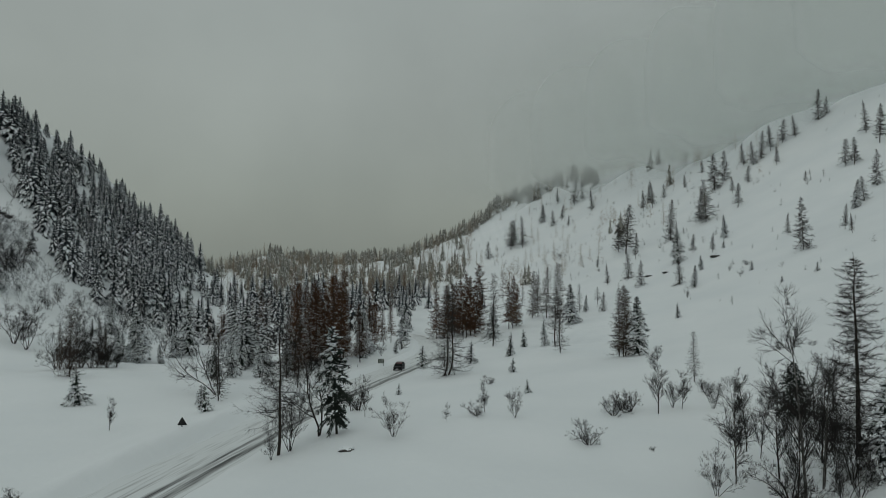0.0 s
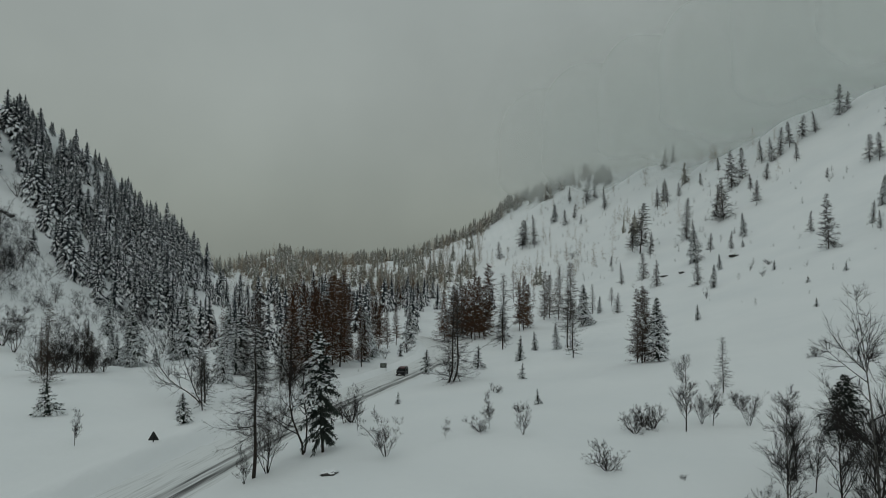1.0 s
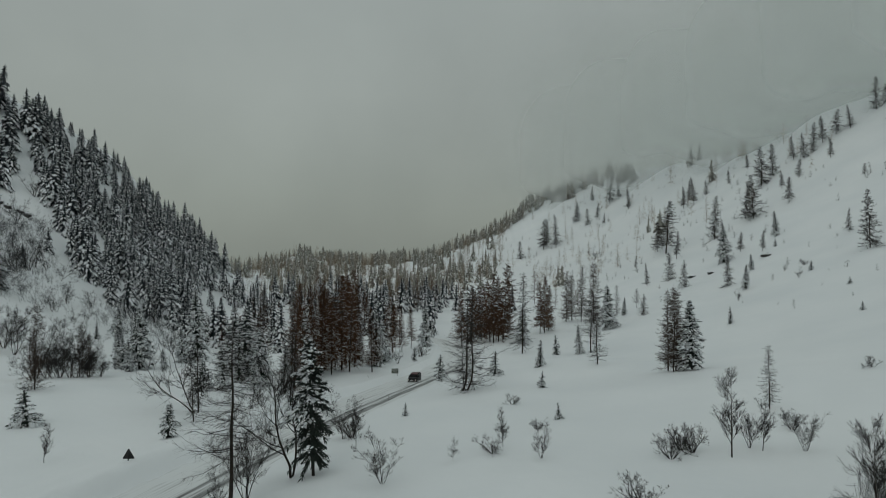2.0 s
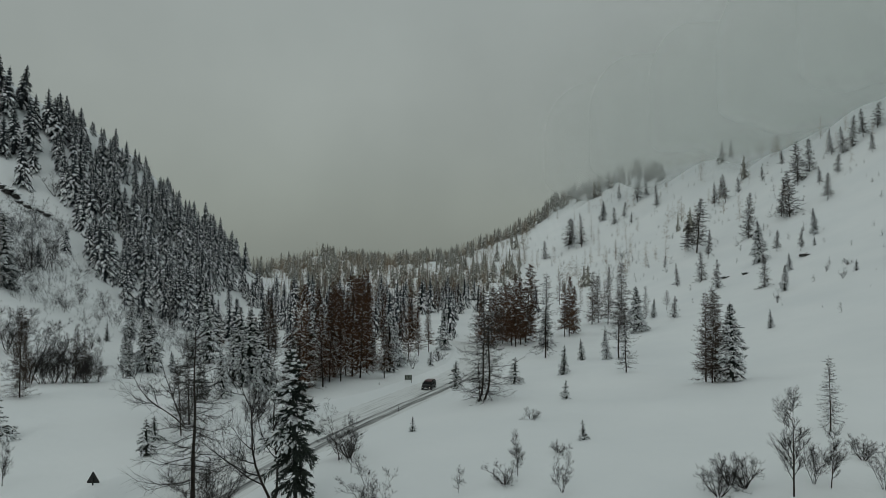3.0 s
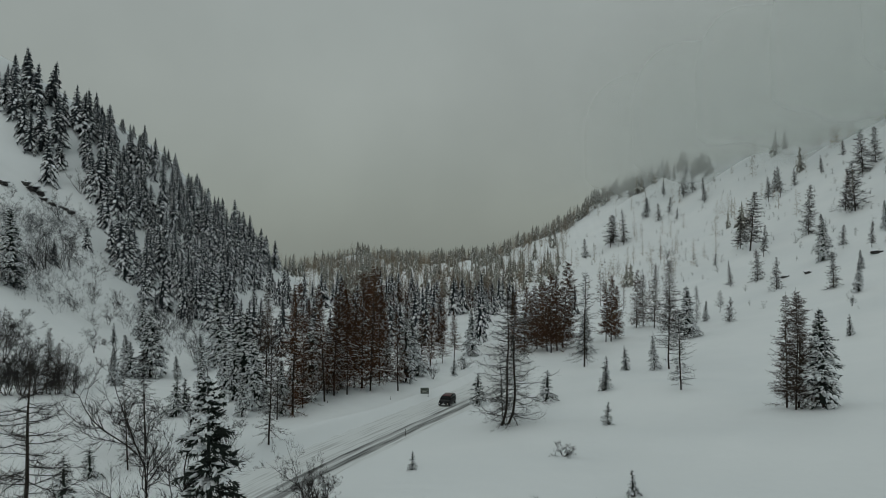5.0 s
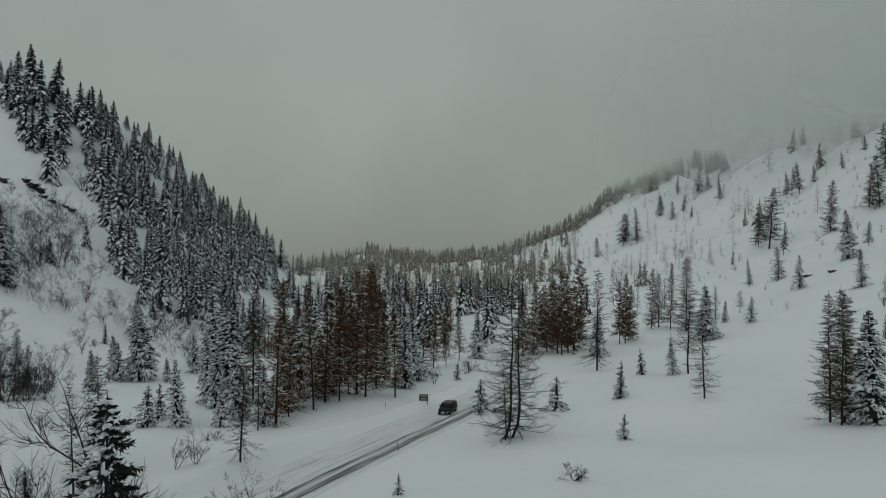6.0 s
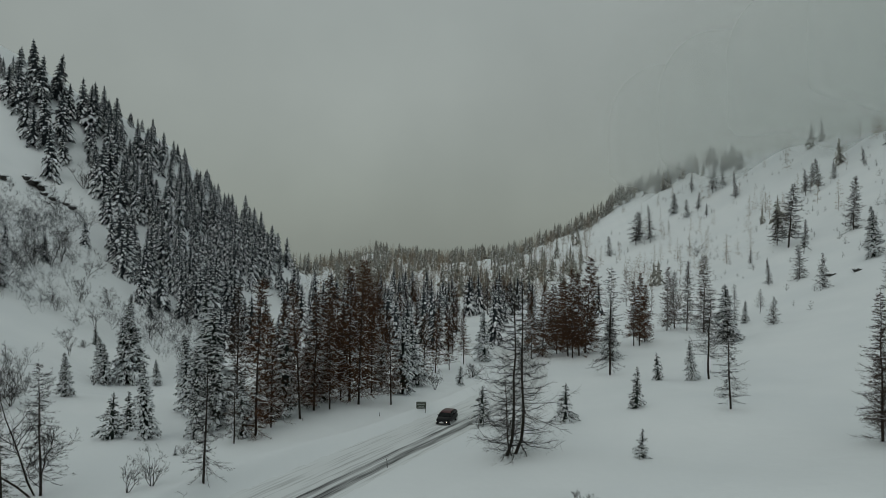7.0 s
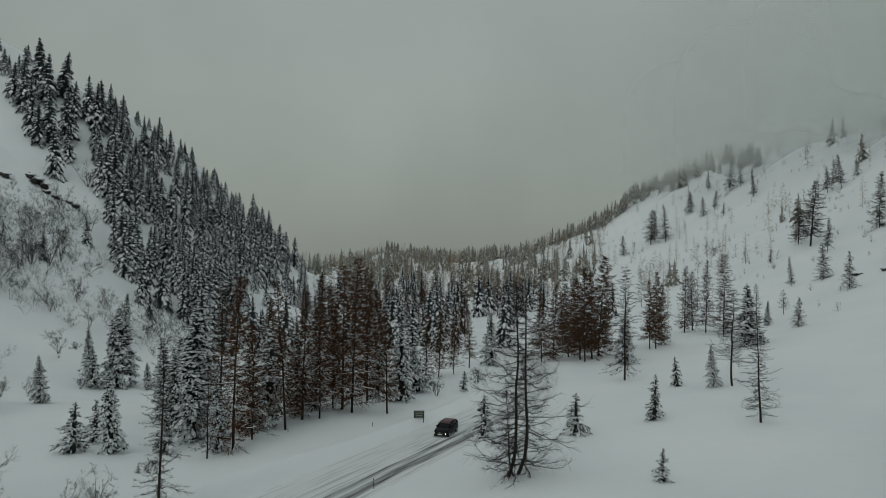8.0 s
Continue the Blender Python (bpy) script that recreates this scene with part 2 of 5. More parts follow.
def build_road():
    ys = np.arange(-60, 222, 1.0)
    cx = road_x(ys)
    cx = np.convolve(np.pad(cx, 6, mode="edge"), np.ones(13) / 13, "valid")
    tx, ty = np.gradient(cx), np.ones_like(ys)
    ln = np.hypot(tx, ty)
    nx, ny = ty / ln, -tx / ln
    across = np.linspace(-4.3, 4.3, 25)
    ruts = -0.03 * (np.exp(-((across + 1.9) / 0.5) ** 2) + np.exp(-((across + 0.6) / 0.4) ** 2) + np.exp(-((across - 1.2) / 0.4) ** 2) + np.exp(-((across - 2.7) / 0.5) ** 2))
    edge = 0.10 * np.clip(np.abs(across) - 3.5, 0, 1) / 0.8
    v = np.stack([cx[:, None] + nx[:, None] * across, ys[:, None] + ny[:, None] * across, (road_z(ys)[:, None] + ruts + edge)], -1)
    v[..., 2] += 0.012 * np.sin(v[..., 0] * 2.3 + v[..., 1] * 1.1)
    f = grid_faces(len(across), len(ys))
    ob = mesh_ob("road", v.reshape(-1, 3), f, [road_material()])
    uvl = ob.data.uv_layers.new(name="across")
    u = np.tile((across + 4.3) / 8.6, len(ys))
    w = np.repeat(ys, len(across))
    idx = np.empty(len(ob.data.loops), dtype=np.int32)
    ob.data.loops.foreach_get("vertex_index", idx)
    uvl.data.foreach_set("uv", np.stack([u[idx], w[idx]], -1).astype(np.float32).ravel())
    tagged(ob, "ploughed mountain road with packed snow and dark wet wheel tracks", "road", kind="structure")


# ---- tree shapes ----
class Bag:
    """Collects pieces of one mesh."""

    def __init__(self):
        self.v, self.f, self.n = [], [], 0

    def add(self, verts, faces):
        self.v.append(np.asarray(verts, float).reshape(-1, 3))
        self.f.append(np.asarray(faces, dtype=np.int32) + self.n)
        self.n += len(self.v[-1])

    def tubes(self, pts, rad, sides=3, flat=1.0):
        """pts (n, m, 3), rad (n, m): closed-off tapered limbs."""
        n, m, _ = pts.shape
        tan = np.gradient(pts, axis=1)
        tan /= np.linalg.norm(tan, axis=-1, keepdims=True) + 1e-9
        ref = np.where(np.abs(tan[..., 2:3]) > 0.9, np.array([1.0, 0, 0]), np.array([0, 0, 1.0]))
        a = np.cross(tan, ref)
        a /= np.linalg.norm(a, axis=-1, keepdims=True) + 1e-9
        b = np.cross(a, tan)
        ang = np.arange(sides) * 2 * np.pi / sides
        ring = pts[:, :, None] + rad[:, :, None, None] * (np.cos(ang)[:, None] * a[:, :, None] + flat * np.sin(ang)[:, None] * b[:, :, None])
        k = np.arange(n)[:, None, None] * m * sides + np.arange(m - 1)[None, :, None] * sides
        j = np.arange(sides)[None, None, :]
        j2 = (j + 1) % sides
        f = np.stack([k + j, k + j2, k + j2 + sides, k + j + sides], -1).reshape(-1, 4)
        self.add(ring, f)

    def blades(self, p, q, width, side):
        """Thin leaf-like triangles from p to q, broad at p."""
        n = len(p)
        s = side / (np.linalg.norm(side, axis=-1, keepdims=True) + 1e-9) * np.asarray(width).reshape(-1, 1) / 2
        v = np.stack([p - s, p + s, q], 1)
        self.add(v, np.arange(3 * n).reshape(n, 3))

    def diamonds(self, p, q, width, side):
        n = len(p)
        s = side / (np.linalg.norm(side, axis=-1, keepdims=True) + 1e-9) * np.asarray(width).reshape(-1, 1) / 2
        mid = p * 0.55 + q * 0.45
        v = np.stack([p, mid - s, q, mid + s], 1)
        self.add(v, np.arange(4 * n).reshape(n, 4))

    def verts(self):
        return np.concatenate(self.v) if self.v else np.zeros((0, 3))


def unit(v):
    return v / (np.linalg.norm(v, axis=-1, keepdims=True) + 1e-9)


def along(pts, s):
    """Points at 0..1 along each limb of pts (n, m, 3); s is (n, k)."""
    n, m, _ = pts.shape
    x = np.clip(s * (m - 1), 0, m - 1.001)
    i = x.astype(int)
    w = (x - i)[..., None]
    r = np.arange(n)[:, None]
    return pts[r, i] * (1 - w) + pts[r, i + 1] * w


def conifer_limbs(rng, n, low, reach, rise, droop, tip, power=0.9, points=5, even=0.55, whorl=0):
    """Limbs of a unit-height conifer: (n, points, 3), and their lengths. whorl: so many limbs spring from about one height."""
    h = (np.arange(n) + rng.uniform(0, 1, n)) / n
    if whorl:
        k = max(n // whorl, 1)
        h = (np.floor(h * k) + 0.5 + rng.normal(0, 0.16, n)) / k
    h = low + (0.965 - low) * np.clip(h, 0, 1)
    az = np.arange(n) * 2.39996 + rng.normal(0, 0.5, n)
    rel = (1 - h) / (1 - low)
    ln = reach * (rel ** power) * rng.uniform(even, 1.12, n) + 0.008
    s = np.linspace(0, 1, points)
    r = ln[:, None] * s
    z = h[:, None] + ln[:, None] * (rise * s - droop * s ** 2 + tip * s ** 3) * (0.1 + 0.9 * rel[:, None])
    az2 = az[:, None] + rng.normal(0, 0.12, (n, 1)) * s
    return np.stack([r * np.cos(az2), r * np.sin(az2), z], -1), ln


def trunk_line(rng, bend, points=7, height=1.0):
    s = np.linspace(0, 1, points)
    off = np.cumsum(rng.normal(0, bend, (points, 2)), 0) * s[:, None]
    return np.concatenate([off, (s * height)[:, None]], 1)[None]


def larch_parts(seed, height, limbs=95, twigs=26, reach=0.21, low=0.12, bend=0.004, twig_w=0.022, sag=0.3, lift=0.35, far=False, snow=0.0, power=0.72, stout=1.0, sweep=0.0, even=0.55, comb=0.3, points=6, girth=0.0095):
    """A bare larch of true height: trunk, and limbs that dip, turn up at the tip and carry fine twigs."""
    rng = np.random.default_rng(seed)
    tr, br = Bag(), Bag()
    line = trunk_line(rng, bend, 5 if far else 12)
    line[0, :, 0] += sweep * (np.exp(-line[0, :, 2] / 0.07) - np.exp(-1 / 0.07)) - 0.12 * sweep * np.sin(np.clip(line[0, :, 2] / 0.5, 0, 1) * np.pi)
    s = np.linspace(1, 0.06, line.shape[1])
    tr.tubes(line * height, (girth * height * s ** 0.9)[None], 3 if far else 7)
    m = 4 if far else points
    pts, ln = conifer_limbs(rng, limbs, low, reach, 0.0, 0.0, 0.0, power, m, even)
    u = np.linspace(0, 1, m)
    rel = 1 - (pts[:, 0, 2] - low) / (1 - low)
    dip = sag * (1.15 * rel - 0.05) * rng.uniform(0.4, 1.6, limbs)
    pts[..., 2] += ln[:, None] * (lift * rng.uniform(0.3, 1.5, (limbs, 1)) * (0.4 + 0.6 * rel[:, None]) * u ** 2.2 - (dip + rng.normal(0, 0.16, limbs))[:, None] * u)
    ax = np.stack([np.interp(pts[..., 2], line[0, :, 2], line[0, :, k]) for k in (0, 1)], -1)
    pts[..., :2] += ax[:, :1]
    pts[:, 1:] += np.cumsum(rng.normal(0, 0.034, (limbs, m - 1, 3)), 1) * ln[:, None, None]
    pts = pts * height
    rad = stout * (0.0012 + 0.008 * ln)[:, None] * height * 0.5 * np.linspace(1, 0.15, m)
    if far:
        br.blades(pts[:, 0], pts[:, -1], rad[:, 0] * 2, np.cross(pts[:, -1] - pts[:, 0], (0, 0, 1)) + rng.normal(0, 0.3, (limbs, 3)) * height * 0.1)
    else:
        br.tubes(pts, rad, 3)
    t = rng.uniform(0.10, 1.0, (limbs, twigs))
    p = along(pts, t).reshape(-1, 3)
    tan = unit(along(pts, np.clip(t + 0.1, 0, 1)) - along(pts, np.clip(t - 0.1, 0, 1))).reshape(-1, 3)
    side = np.cross(tan, (0, 0, 1)) * rng.choice([-1, 1], len(p))[:, None]
    length = (ln[:, None] * height * comb * (1.15 - 0.7 * t) * rng.uniform(0.25, 1.3, t.shape)).reshape(-1, 1) + 0.004 * height
    q = p + length * unit(side * rng.uniform(0.2, 1.0, (len(p), 1)) + tan * rng.uniform(0.3, 1.1, (len(p), 1)) + np.array([0, 0, 1]) * rng.uniform(-0.9, 0.9, (len(p), 1)))
    br.blades(p, q, twig_w * rng.uniform(0.6, 1.4, len(p)), np.cross(q - p, rng.normal(0, 1, (len(p), 3))))
    if not snow:
        return tr, br
    sn = Bag()
    pick = np.where(rng.uniform(0, 1, limbs) < snow * np.clip(rel * 1.6 - 0.2, 0, 1))[0]
    a = rng.uniform(0.05, 0.45, len(pick))[:, None]
    sp = along(pts[pick], a + rng.uniform(0.25, 0.55, (len(pick), 1)) * np.linspace(0, 1, 5))
    sp[..., 2] += 0.03
    sn.tubes(sp, rng.uniform(0.03, 0.085, (len(pick), 1)) * np.array([0.3, 1, 0.7, 0.9, 0.2]), 4, 0.6)
    return tr, br, sn


def core(bag, rng, height, reach, low, power=1.0, sides=9, rings=9):
    """The shaded inner mass of a dense crown, ragged all round."""
    z = np.linspace(low + 0.01, 0.97, rings)
    r = reach * ((1 - z) / (1 - low)) ** power
    ang = np.arange(sides) * 2 * np.pi / sides
    rr = r[:, None] * rng.uniform(0.45, 1.1, (rings, sides))
    v = np.stack([rr * np.cos(ang), rr * np.sin(ang), z[:, None] + rng.normal(0, 0.012, (rings, sides))], -1) * height
    i = np.arange(rings - 1)[:, None] * sides + np.arange(sides)[None]
    j = np.arange(rings - 1)[:, None] * sides + (np.arange(sides)[None] + 1) % sides
    bag.add(v, np.stack([i, j, j + sides, i + sides], -1).reshape(-1, 4))


def spruce_parts(seed, height, limbs=120, twigs=18, reach=0.17, low=0.03, snow=0.6, load=1.0, width=0.06, power=0.9, dust=0.3, spray=1.0, pads=False, ragged=0.55):
    """A spruce of true height: trunk, limbs with needled sprays, and broken lumps of snow lying on them."""
    rng = np.random.default_rng(seed)
    tr, br, sn = Bag(), Bag(), Bag()
    line = trunk_line(rng, 0.004)
    tr.tubes(line * height, (0.012 * height * np.linspace(1, 0.05, line.shape[1]))[None], 6)
    pts, ln = conifer_limbs(rng, limbs, low, reach, 0.12, 0.95, 0.38, power, 5, ragged)
    # the lowest boughs are shorter
    cut = np.interp(pts[:, 0, 2], (low, low + 0.15, 0.40), (0.55, 0.85, 1.0)) if pads else np.interp(pts[:, 0, 2], (low, low + 0.16), (0.55, 1.0))
    pts[..., :2] *= cut[:, None, None]
    ln = ln * cut
    pts[..., :2] += np.stack([np.interp(pts[..., 2], line[0, :, 2], line[0, :, k]) for k in (0, 1)], -1)
    pts[:, 1:] += np.cumsum(rng.normal(0, 0.04, (limbs, 4, 3)), 1) * ln[:, None, None]
    pts = pts * height
    core(br, rng, height, reach * (0.10 if pads else 0.24), low, power + 0.3, 9, 12)
    br.tubes(pts, (0.04 * ln)[:, None] * height * 0.3 * np.linspace(1, 0.2, pts.shape[1]), 3)
    t = np.clip(np.tile(np.linspace(0.15, 1.0, twigs), (limbs, 1)) + rng.normal(0, 0.05, (limbs, twigs)), 0.05, 1)
    p = along(pts, t).reshape(-1, 3)
    tan = unit(along(pts, np.clip(t + 0.12, 0, 1)) - along(pts, np.clip(t - 0.12, 0, 1))).reshape(-1, 3)
    side = np.cross(tan, (0, 0, 1)) * np.where(np.arange(len(p)) % 2, 1, -1)[:, None]
    length = spray * (ln[:, None] * height * (0.60 - 0.38 * t) * rng.uniform(0.5, 1.3, t.shape)).reshape(-1, 1) + 0.008 * height
    q = p + length * unit(side * rng.uniform(0.3, 1.0, (len(p), 1)) + tan * 0.9 + np.array([0, 0, -1]) * rng.uniform(-0.4, 0.8, (len(p), 1)))
    w = width * height / 10
    br.diamonds(p, q, w * rng.uniform(1.6, 3.6, len(p)), np.cross(q - p, np.array([0, 0, 1.0]) + 0.7 * rng.normal(0, 1, (len(p), 3))))
    keep = rng.uniform(0, 1, len(p)) < 0.6
    q2 = p + np.array([0, 0, -1.0]) * length * rng.uniform(0.4, 0.9, (len(p), 1)) + tan * length * 0.3 + side * length * rng.uniform(-0.3, 0.3, (len(p), 1))
    br.diamonds(p[keep], q2[keep], w * rng.uniform(1.3, 2.8, keep.sum()), side[keep] + tan[keep] * 0.8)
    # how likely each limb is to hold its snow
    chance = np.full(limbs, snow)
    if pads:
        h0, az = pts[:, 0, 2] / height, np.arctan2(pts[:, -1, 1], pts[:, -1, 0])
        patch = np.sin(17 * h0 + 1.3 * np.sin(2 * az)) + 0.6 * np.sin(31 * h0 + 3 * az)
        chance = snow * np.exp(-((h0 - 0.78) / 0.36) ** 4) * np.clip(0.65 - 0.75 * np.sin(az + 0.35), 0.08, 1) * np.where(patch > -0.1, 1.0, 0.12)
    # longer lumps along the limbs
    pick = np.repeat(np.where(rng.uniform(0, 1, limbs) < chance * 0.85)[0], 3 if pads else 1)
    a = rng.uniform(0.2, 0.85, len(pick))
    b = np.clip(a + rng.uniform(0.12, 0.42, len(pick)), 0, 1.0)
    sp = along(pts[pick], a[:, None] + (b - a)[:, None] * np.linspace(0, 1, 5))
    size = (ln[pick] * height * 0.062 * rng.uniform(0.5, 1.6, len(pick)) * load + 0.003 * height * load)[:, None]
    sp[..., 2] += size * 0.3
    sp = sp + rng.normal(0, 0.35, sp.shape) * size[..., None]
    sn.tubes(sp, size * np.array([0.10, 0.8, 1.0, 0.85, 0.12]) * rng.uniform(0.55, 1.4, (len(pick), 5)), 5 if pads else 4, 0.6)
    # small lumps on the sprays, more towards the ends of the limbs
    d = np.where(rng.uniform(0, 1, len(p)) < dust * np.repeat(chance, twigs) * (0.5 + t.ravel()))[0]
    u = np.array([0.15, 0.55, 1.0])
    sp = p[d][:, None] + (q - p)[d][:, None] * u[:, None] + np.array([0, 0, 0.006 * height])
    size = (length[d] * 0.17 * load + 0.003 * height) * rng.uniform(0.5, 1.3, (len(d), 1))
    sn.tubes(sp + rng.normal(0, 0.2, sp.shape) * size[..., None], size * np.array([0.25, 1.0, 0.3]), 4 if pads else 3, 0.55)
    return tr, br, sn


def ribbons(bag, pts, width, side):
    """Flat strips along pts (n, m, 3), with half-widths (n, m)."""
    n, m, _ = pts.shape
    s = side[:, None] * width[..., None]
    v = np.stack([pts - s, pts + s], 2).reshape(-1, 3)
    k = (np.arange(n)[:, None] * m + np.arange(m - 1)[None]) * 2
    bag.add(v, np.stack([k, k + 1, k + 3, k + 2], -1).reshape(-1, 4))


def far_spruce(seed, limbs=90, reach=0.17, white=0.9, power=0.8, droop=1.15, lite=False):
    """A spruce of unit height for far woods: drooping fronds in loose whorls, dark below and snow-lined above."""
    rng = np.random.default_rng(seed)
    tr, br, sn = Bag(), Bag(), Bag()
    tr.tubes(trunk_line(rng, 0.003, 3), np.array([[0.012, 0.008, 0.001]]), 3)
    core(br, rng, 1.0, reach * 0.42, 0.03, power, 6, 6)
    pts, ln = conifer_limbs(rng, limbs, 0.02, reach, 0.20, droop, 0.10, power, 4, 0.55, 0 if lite else 7)
    side = np.cross(unit(pts[:, -1] - pts[:, 0]), (0, 0, 1))
    side = unit(side + rng.normal(0, 0.30, side.shape))
    w = (ln * (0.34 if lite else 0.165) + 0.005)[:, None]
    down = np.array([0, 0, -1.0])
    ribbons(br, pts[:, (0, 2, 3)] if lite else pts, w * (np.array([0.3, 1.0, 0.15]) if lite else np.array([0.3, 0.9, 1.0, 0.1])), side)
    # needled twigs hang off the fronds
    for t0 in ((0.7,) if lite else (0.45, 0.75, 0.98)):
        t = np.full((limbs, 1), t0) + rng.normal(0, 0.08, (limbs, 1))
        p = along(pts, np.clip(t, 0, 1))[:, 0]
        q = p + (ln[:, None] * 0.34 + 0.010) * unit(down + side * rng.normal(0, 0.7, (limbs, 1)) + 0.4 * unit(pts[:, -1] - pts[:, 0]))
        br.blades(p, q, 1.5 * w[:, 0] * rng.uniform(0.5, 1.1, limbs), side)
    # snow: a broken strip along each frond, and thin sprays to both sides
    k = np.where(rng.uniform(0, 1, limbs) < white)[0]
    up = np.array([0, 0, 0.006]) + unit(pts[:, -1] * np.array([1, 1, 0])) * 0.004
    top = pts[k][:, (1, 2, 3)] + up[k][:, None] + rng.normal(0, 0.003, (len(k), 3, 3))
    ribbons(sn, top, w[k] * (0.6 if lite else 1.0) * np.array([0.55, 1.20, 0.50]) * rng.uniform(0.5, 1.1, (len(k), 3)), side[k])
    if not lite:
        for sgn in (-1, 1):
            for t0 in (0.5, 0.8):
                k = np.where(rng.uniform(0, 1, limbs) < white * 0.75)[0]
                p = along(pts[k], np.full((len(k), 1), t0))[:, 0] + up[k]
                q = p + (ln[k][:, None] * 0.34 + 0.008) * unit(sgn * side[k] * rng.uniform(0.4, 1.1, (len(k), 1)) + 0.7 * unit(pts[k, -1] - pts[k, 0]) + down * 0.35)
                br.blades(p - up[k] * 1.2, q - up[k] * 2.2, 1.2 * w[k, 0], np.cross(q - p, (0, 0, 1)))
                sn.blades(p, q, w[k, 0] * rng.uniform(0.8, 1.6, len(k)), np.cross(q - p, (0, 0, 1)))
    return tr, br, sn


def grow(rng, p, dirn, length, points, up, wander):
    """Limbs from p that bend upwards and wander as they grow: (n, points, 3)."""
    n = len(p)
    d = dirn[:, None] + np.array([0, 0, 1.0]) * up * np.linspace(0, 1, points - 1)[:, None] + np.cumsum(rng.normal(0, wander, (n, points - 1, 3)), 1)
    way = np.cumsum(unit(d) * (length / (points - 1))[:, None, None], 1)
    return np.concatenate([p[:, None], p[:, None] + way], 1)


def bare_parts(seed, height, stems=1, spread=0.9, kids=(12, 8, 8), first=0.25, thick=0.009, lean=0.05, fan=0.5, tw=0.020, droop=0.0, sides=6, wander=0.16):
    """A leafless broadleaf tree or bush of true height: stems that arch outwards, limbs and forking twigs."""
    rng = np.random.default_rng(seed)
    tr, br = Bag(), Bag()
    m = 9 if sides > 3 else 5
    az = rng.uniform(0, 2 * np.pi) + np.arange(stems) * 2.39996
    out = (lean if stems == 1 else fan) * rng.uniform(0.3, 1.2, stems)
    h = height * rng.uniform(0.6, 1.0, stems)
    h[0] = height
    dirn = unit(np.stack([np.cos(az) * out * 1.8, np.sin(az) * out * 1.8, np.ones(stems)], 1))
    base = np.stack([np.cos(az), np.sin(az), 0 * az], 1) * (0.0 if stems == 1 else 0.03 * height) * rng.uniform(0.2, 1, (stems, 1))
    pts = grow(rng, base, dirn, h * 1.03, m, 0.6 * min(fan, 1) if stems > 1 else 0.1, 0.35 * wander if stems == 1 else 0.8 * wander)
    s = np.linspace(0, 1, m)
    rad = thick * h[:, None] * (1 - 0.9 * s) * (1.0 if stems == 1 else 0.6)
    tr.tubes(pts, rad, sides)
    ln = h * 1.0
    for lev, k in enumerate(kids):
        n = len(pts)
        t = rng.uniform(first if lev == 0 else 0.12, 0.95 if lev == 0 else 0.88, (n, k))
        p = along(pts, t).reshape(-1, 3)
        tan = unit(along(pts, np.clip(t + 0.05, 0, 1)) - along(pts, np.clip(t - 0.05, 0, 1))).reshape(-1, 3)
        off = unit(np.cross(tan, rng.normal(0, 1, (len(p), 3))))
        dirn = unit(tan * rng.uniform(0.3, 0.9, (len(p), 1)) + spread * (0.6 if lev == len(kids) - 1 else 1.0) * off + np.array([0, 0, 0.10 - droop]))
        cl = (ln[:, None] * ((0.38 if stems == 1 else 0.50) if lev == 0 else 0.46) * (1.15 - 0.65 * t) * rng.uniform(0.5, 1.25, t.shape)).ravel()
        pr = (rad.max(1)[:, None] * (1 - 0.85 * t) * 0.5).ravel() + 0.0006 * height
        if lev == len(kids) - 1:
            q = p + dirn * cl[:, None] * 1.7
            br.blades(p, q, tw, np.cross(dirn, rng.normal(0, 1, (len(p), 3))))
            fork = np.arange(0, len(p), 2)
            f0 = p[fork] * 0.55 + q[fork] * 0.45
            fd = unit(dirn[fork] + 0.7 * off[fork][::-1] + np.array([0, 0, 0.25 - 2 * droop]))
            br.blades(f0, f0 + fd * cl[fork][:, None] * 0.9, tw * 0.8, np.cross(fd, rng.normal(0, 1, (len(fork), 3))))
            break
        mm = (6 if sides > 3 else 4) if lev == 0 else 3
        nxt = grow(rng, p, dirn, cl, mm, 0.75 - 3.5 * droop, wander)
        nr = pr[:, None] * (1 - 0.75 * np.linspace(0, 1, mm))
        br.tubes(nxt, nr, 4 if lev == 0 and sides > 3 else 3)
        pts, ln, rad = nxt, cl, nr
    # the topmost twig ends at the plant's height
    k = height / np.quantile(br.verts()[:, 2], 0.998)
    for bag in (tr, br):
        bag.v = [v * k for v in bag.v]
    return tr, br


def plant(name, label, category, bags, mats, names=("trunk", "crown", "snow_load")):
    root = new(name)
    for bag, mat, part_name in zip(bags, mats, names):
        if bag.n:
            ob = mesh_ob(part_name, bag.verts(), bag.f, [mat], root, smooth=part_name in ("trunk", "stem", "snow_load"))
            if part_name == "snow_load":
                tagged(ob, "loose snow lying on the boughs", kind="stuff")
    return tagged(root, label, category)


# ---- build: land, road ----
build_ground()
build_road()


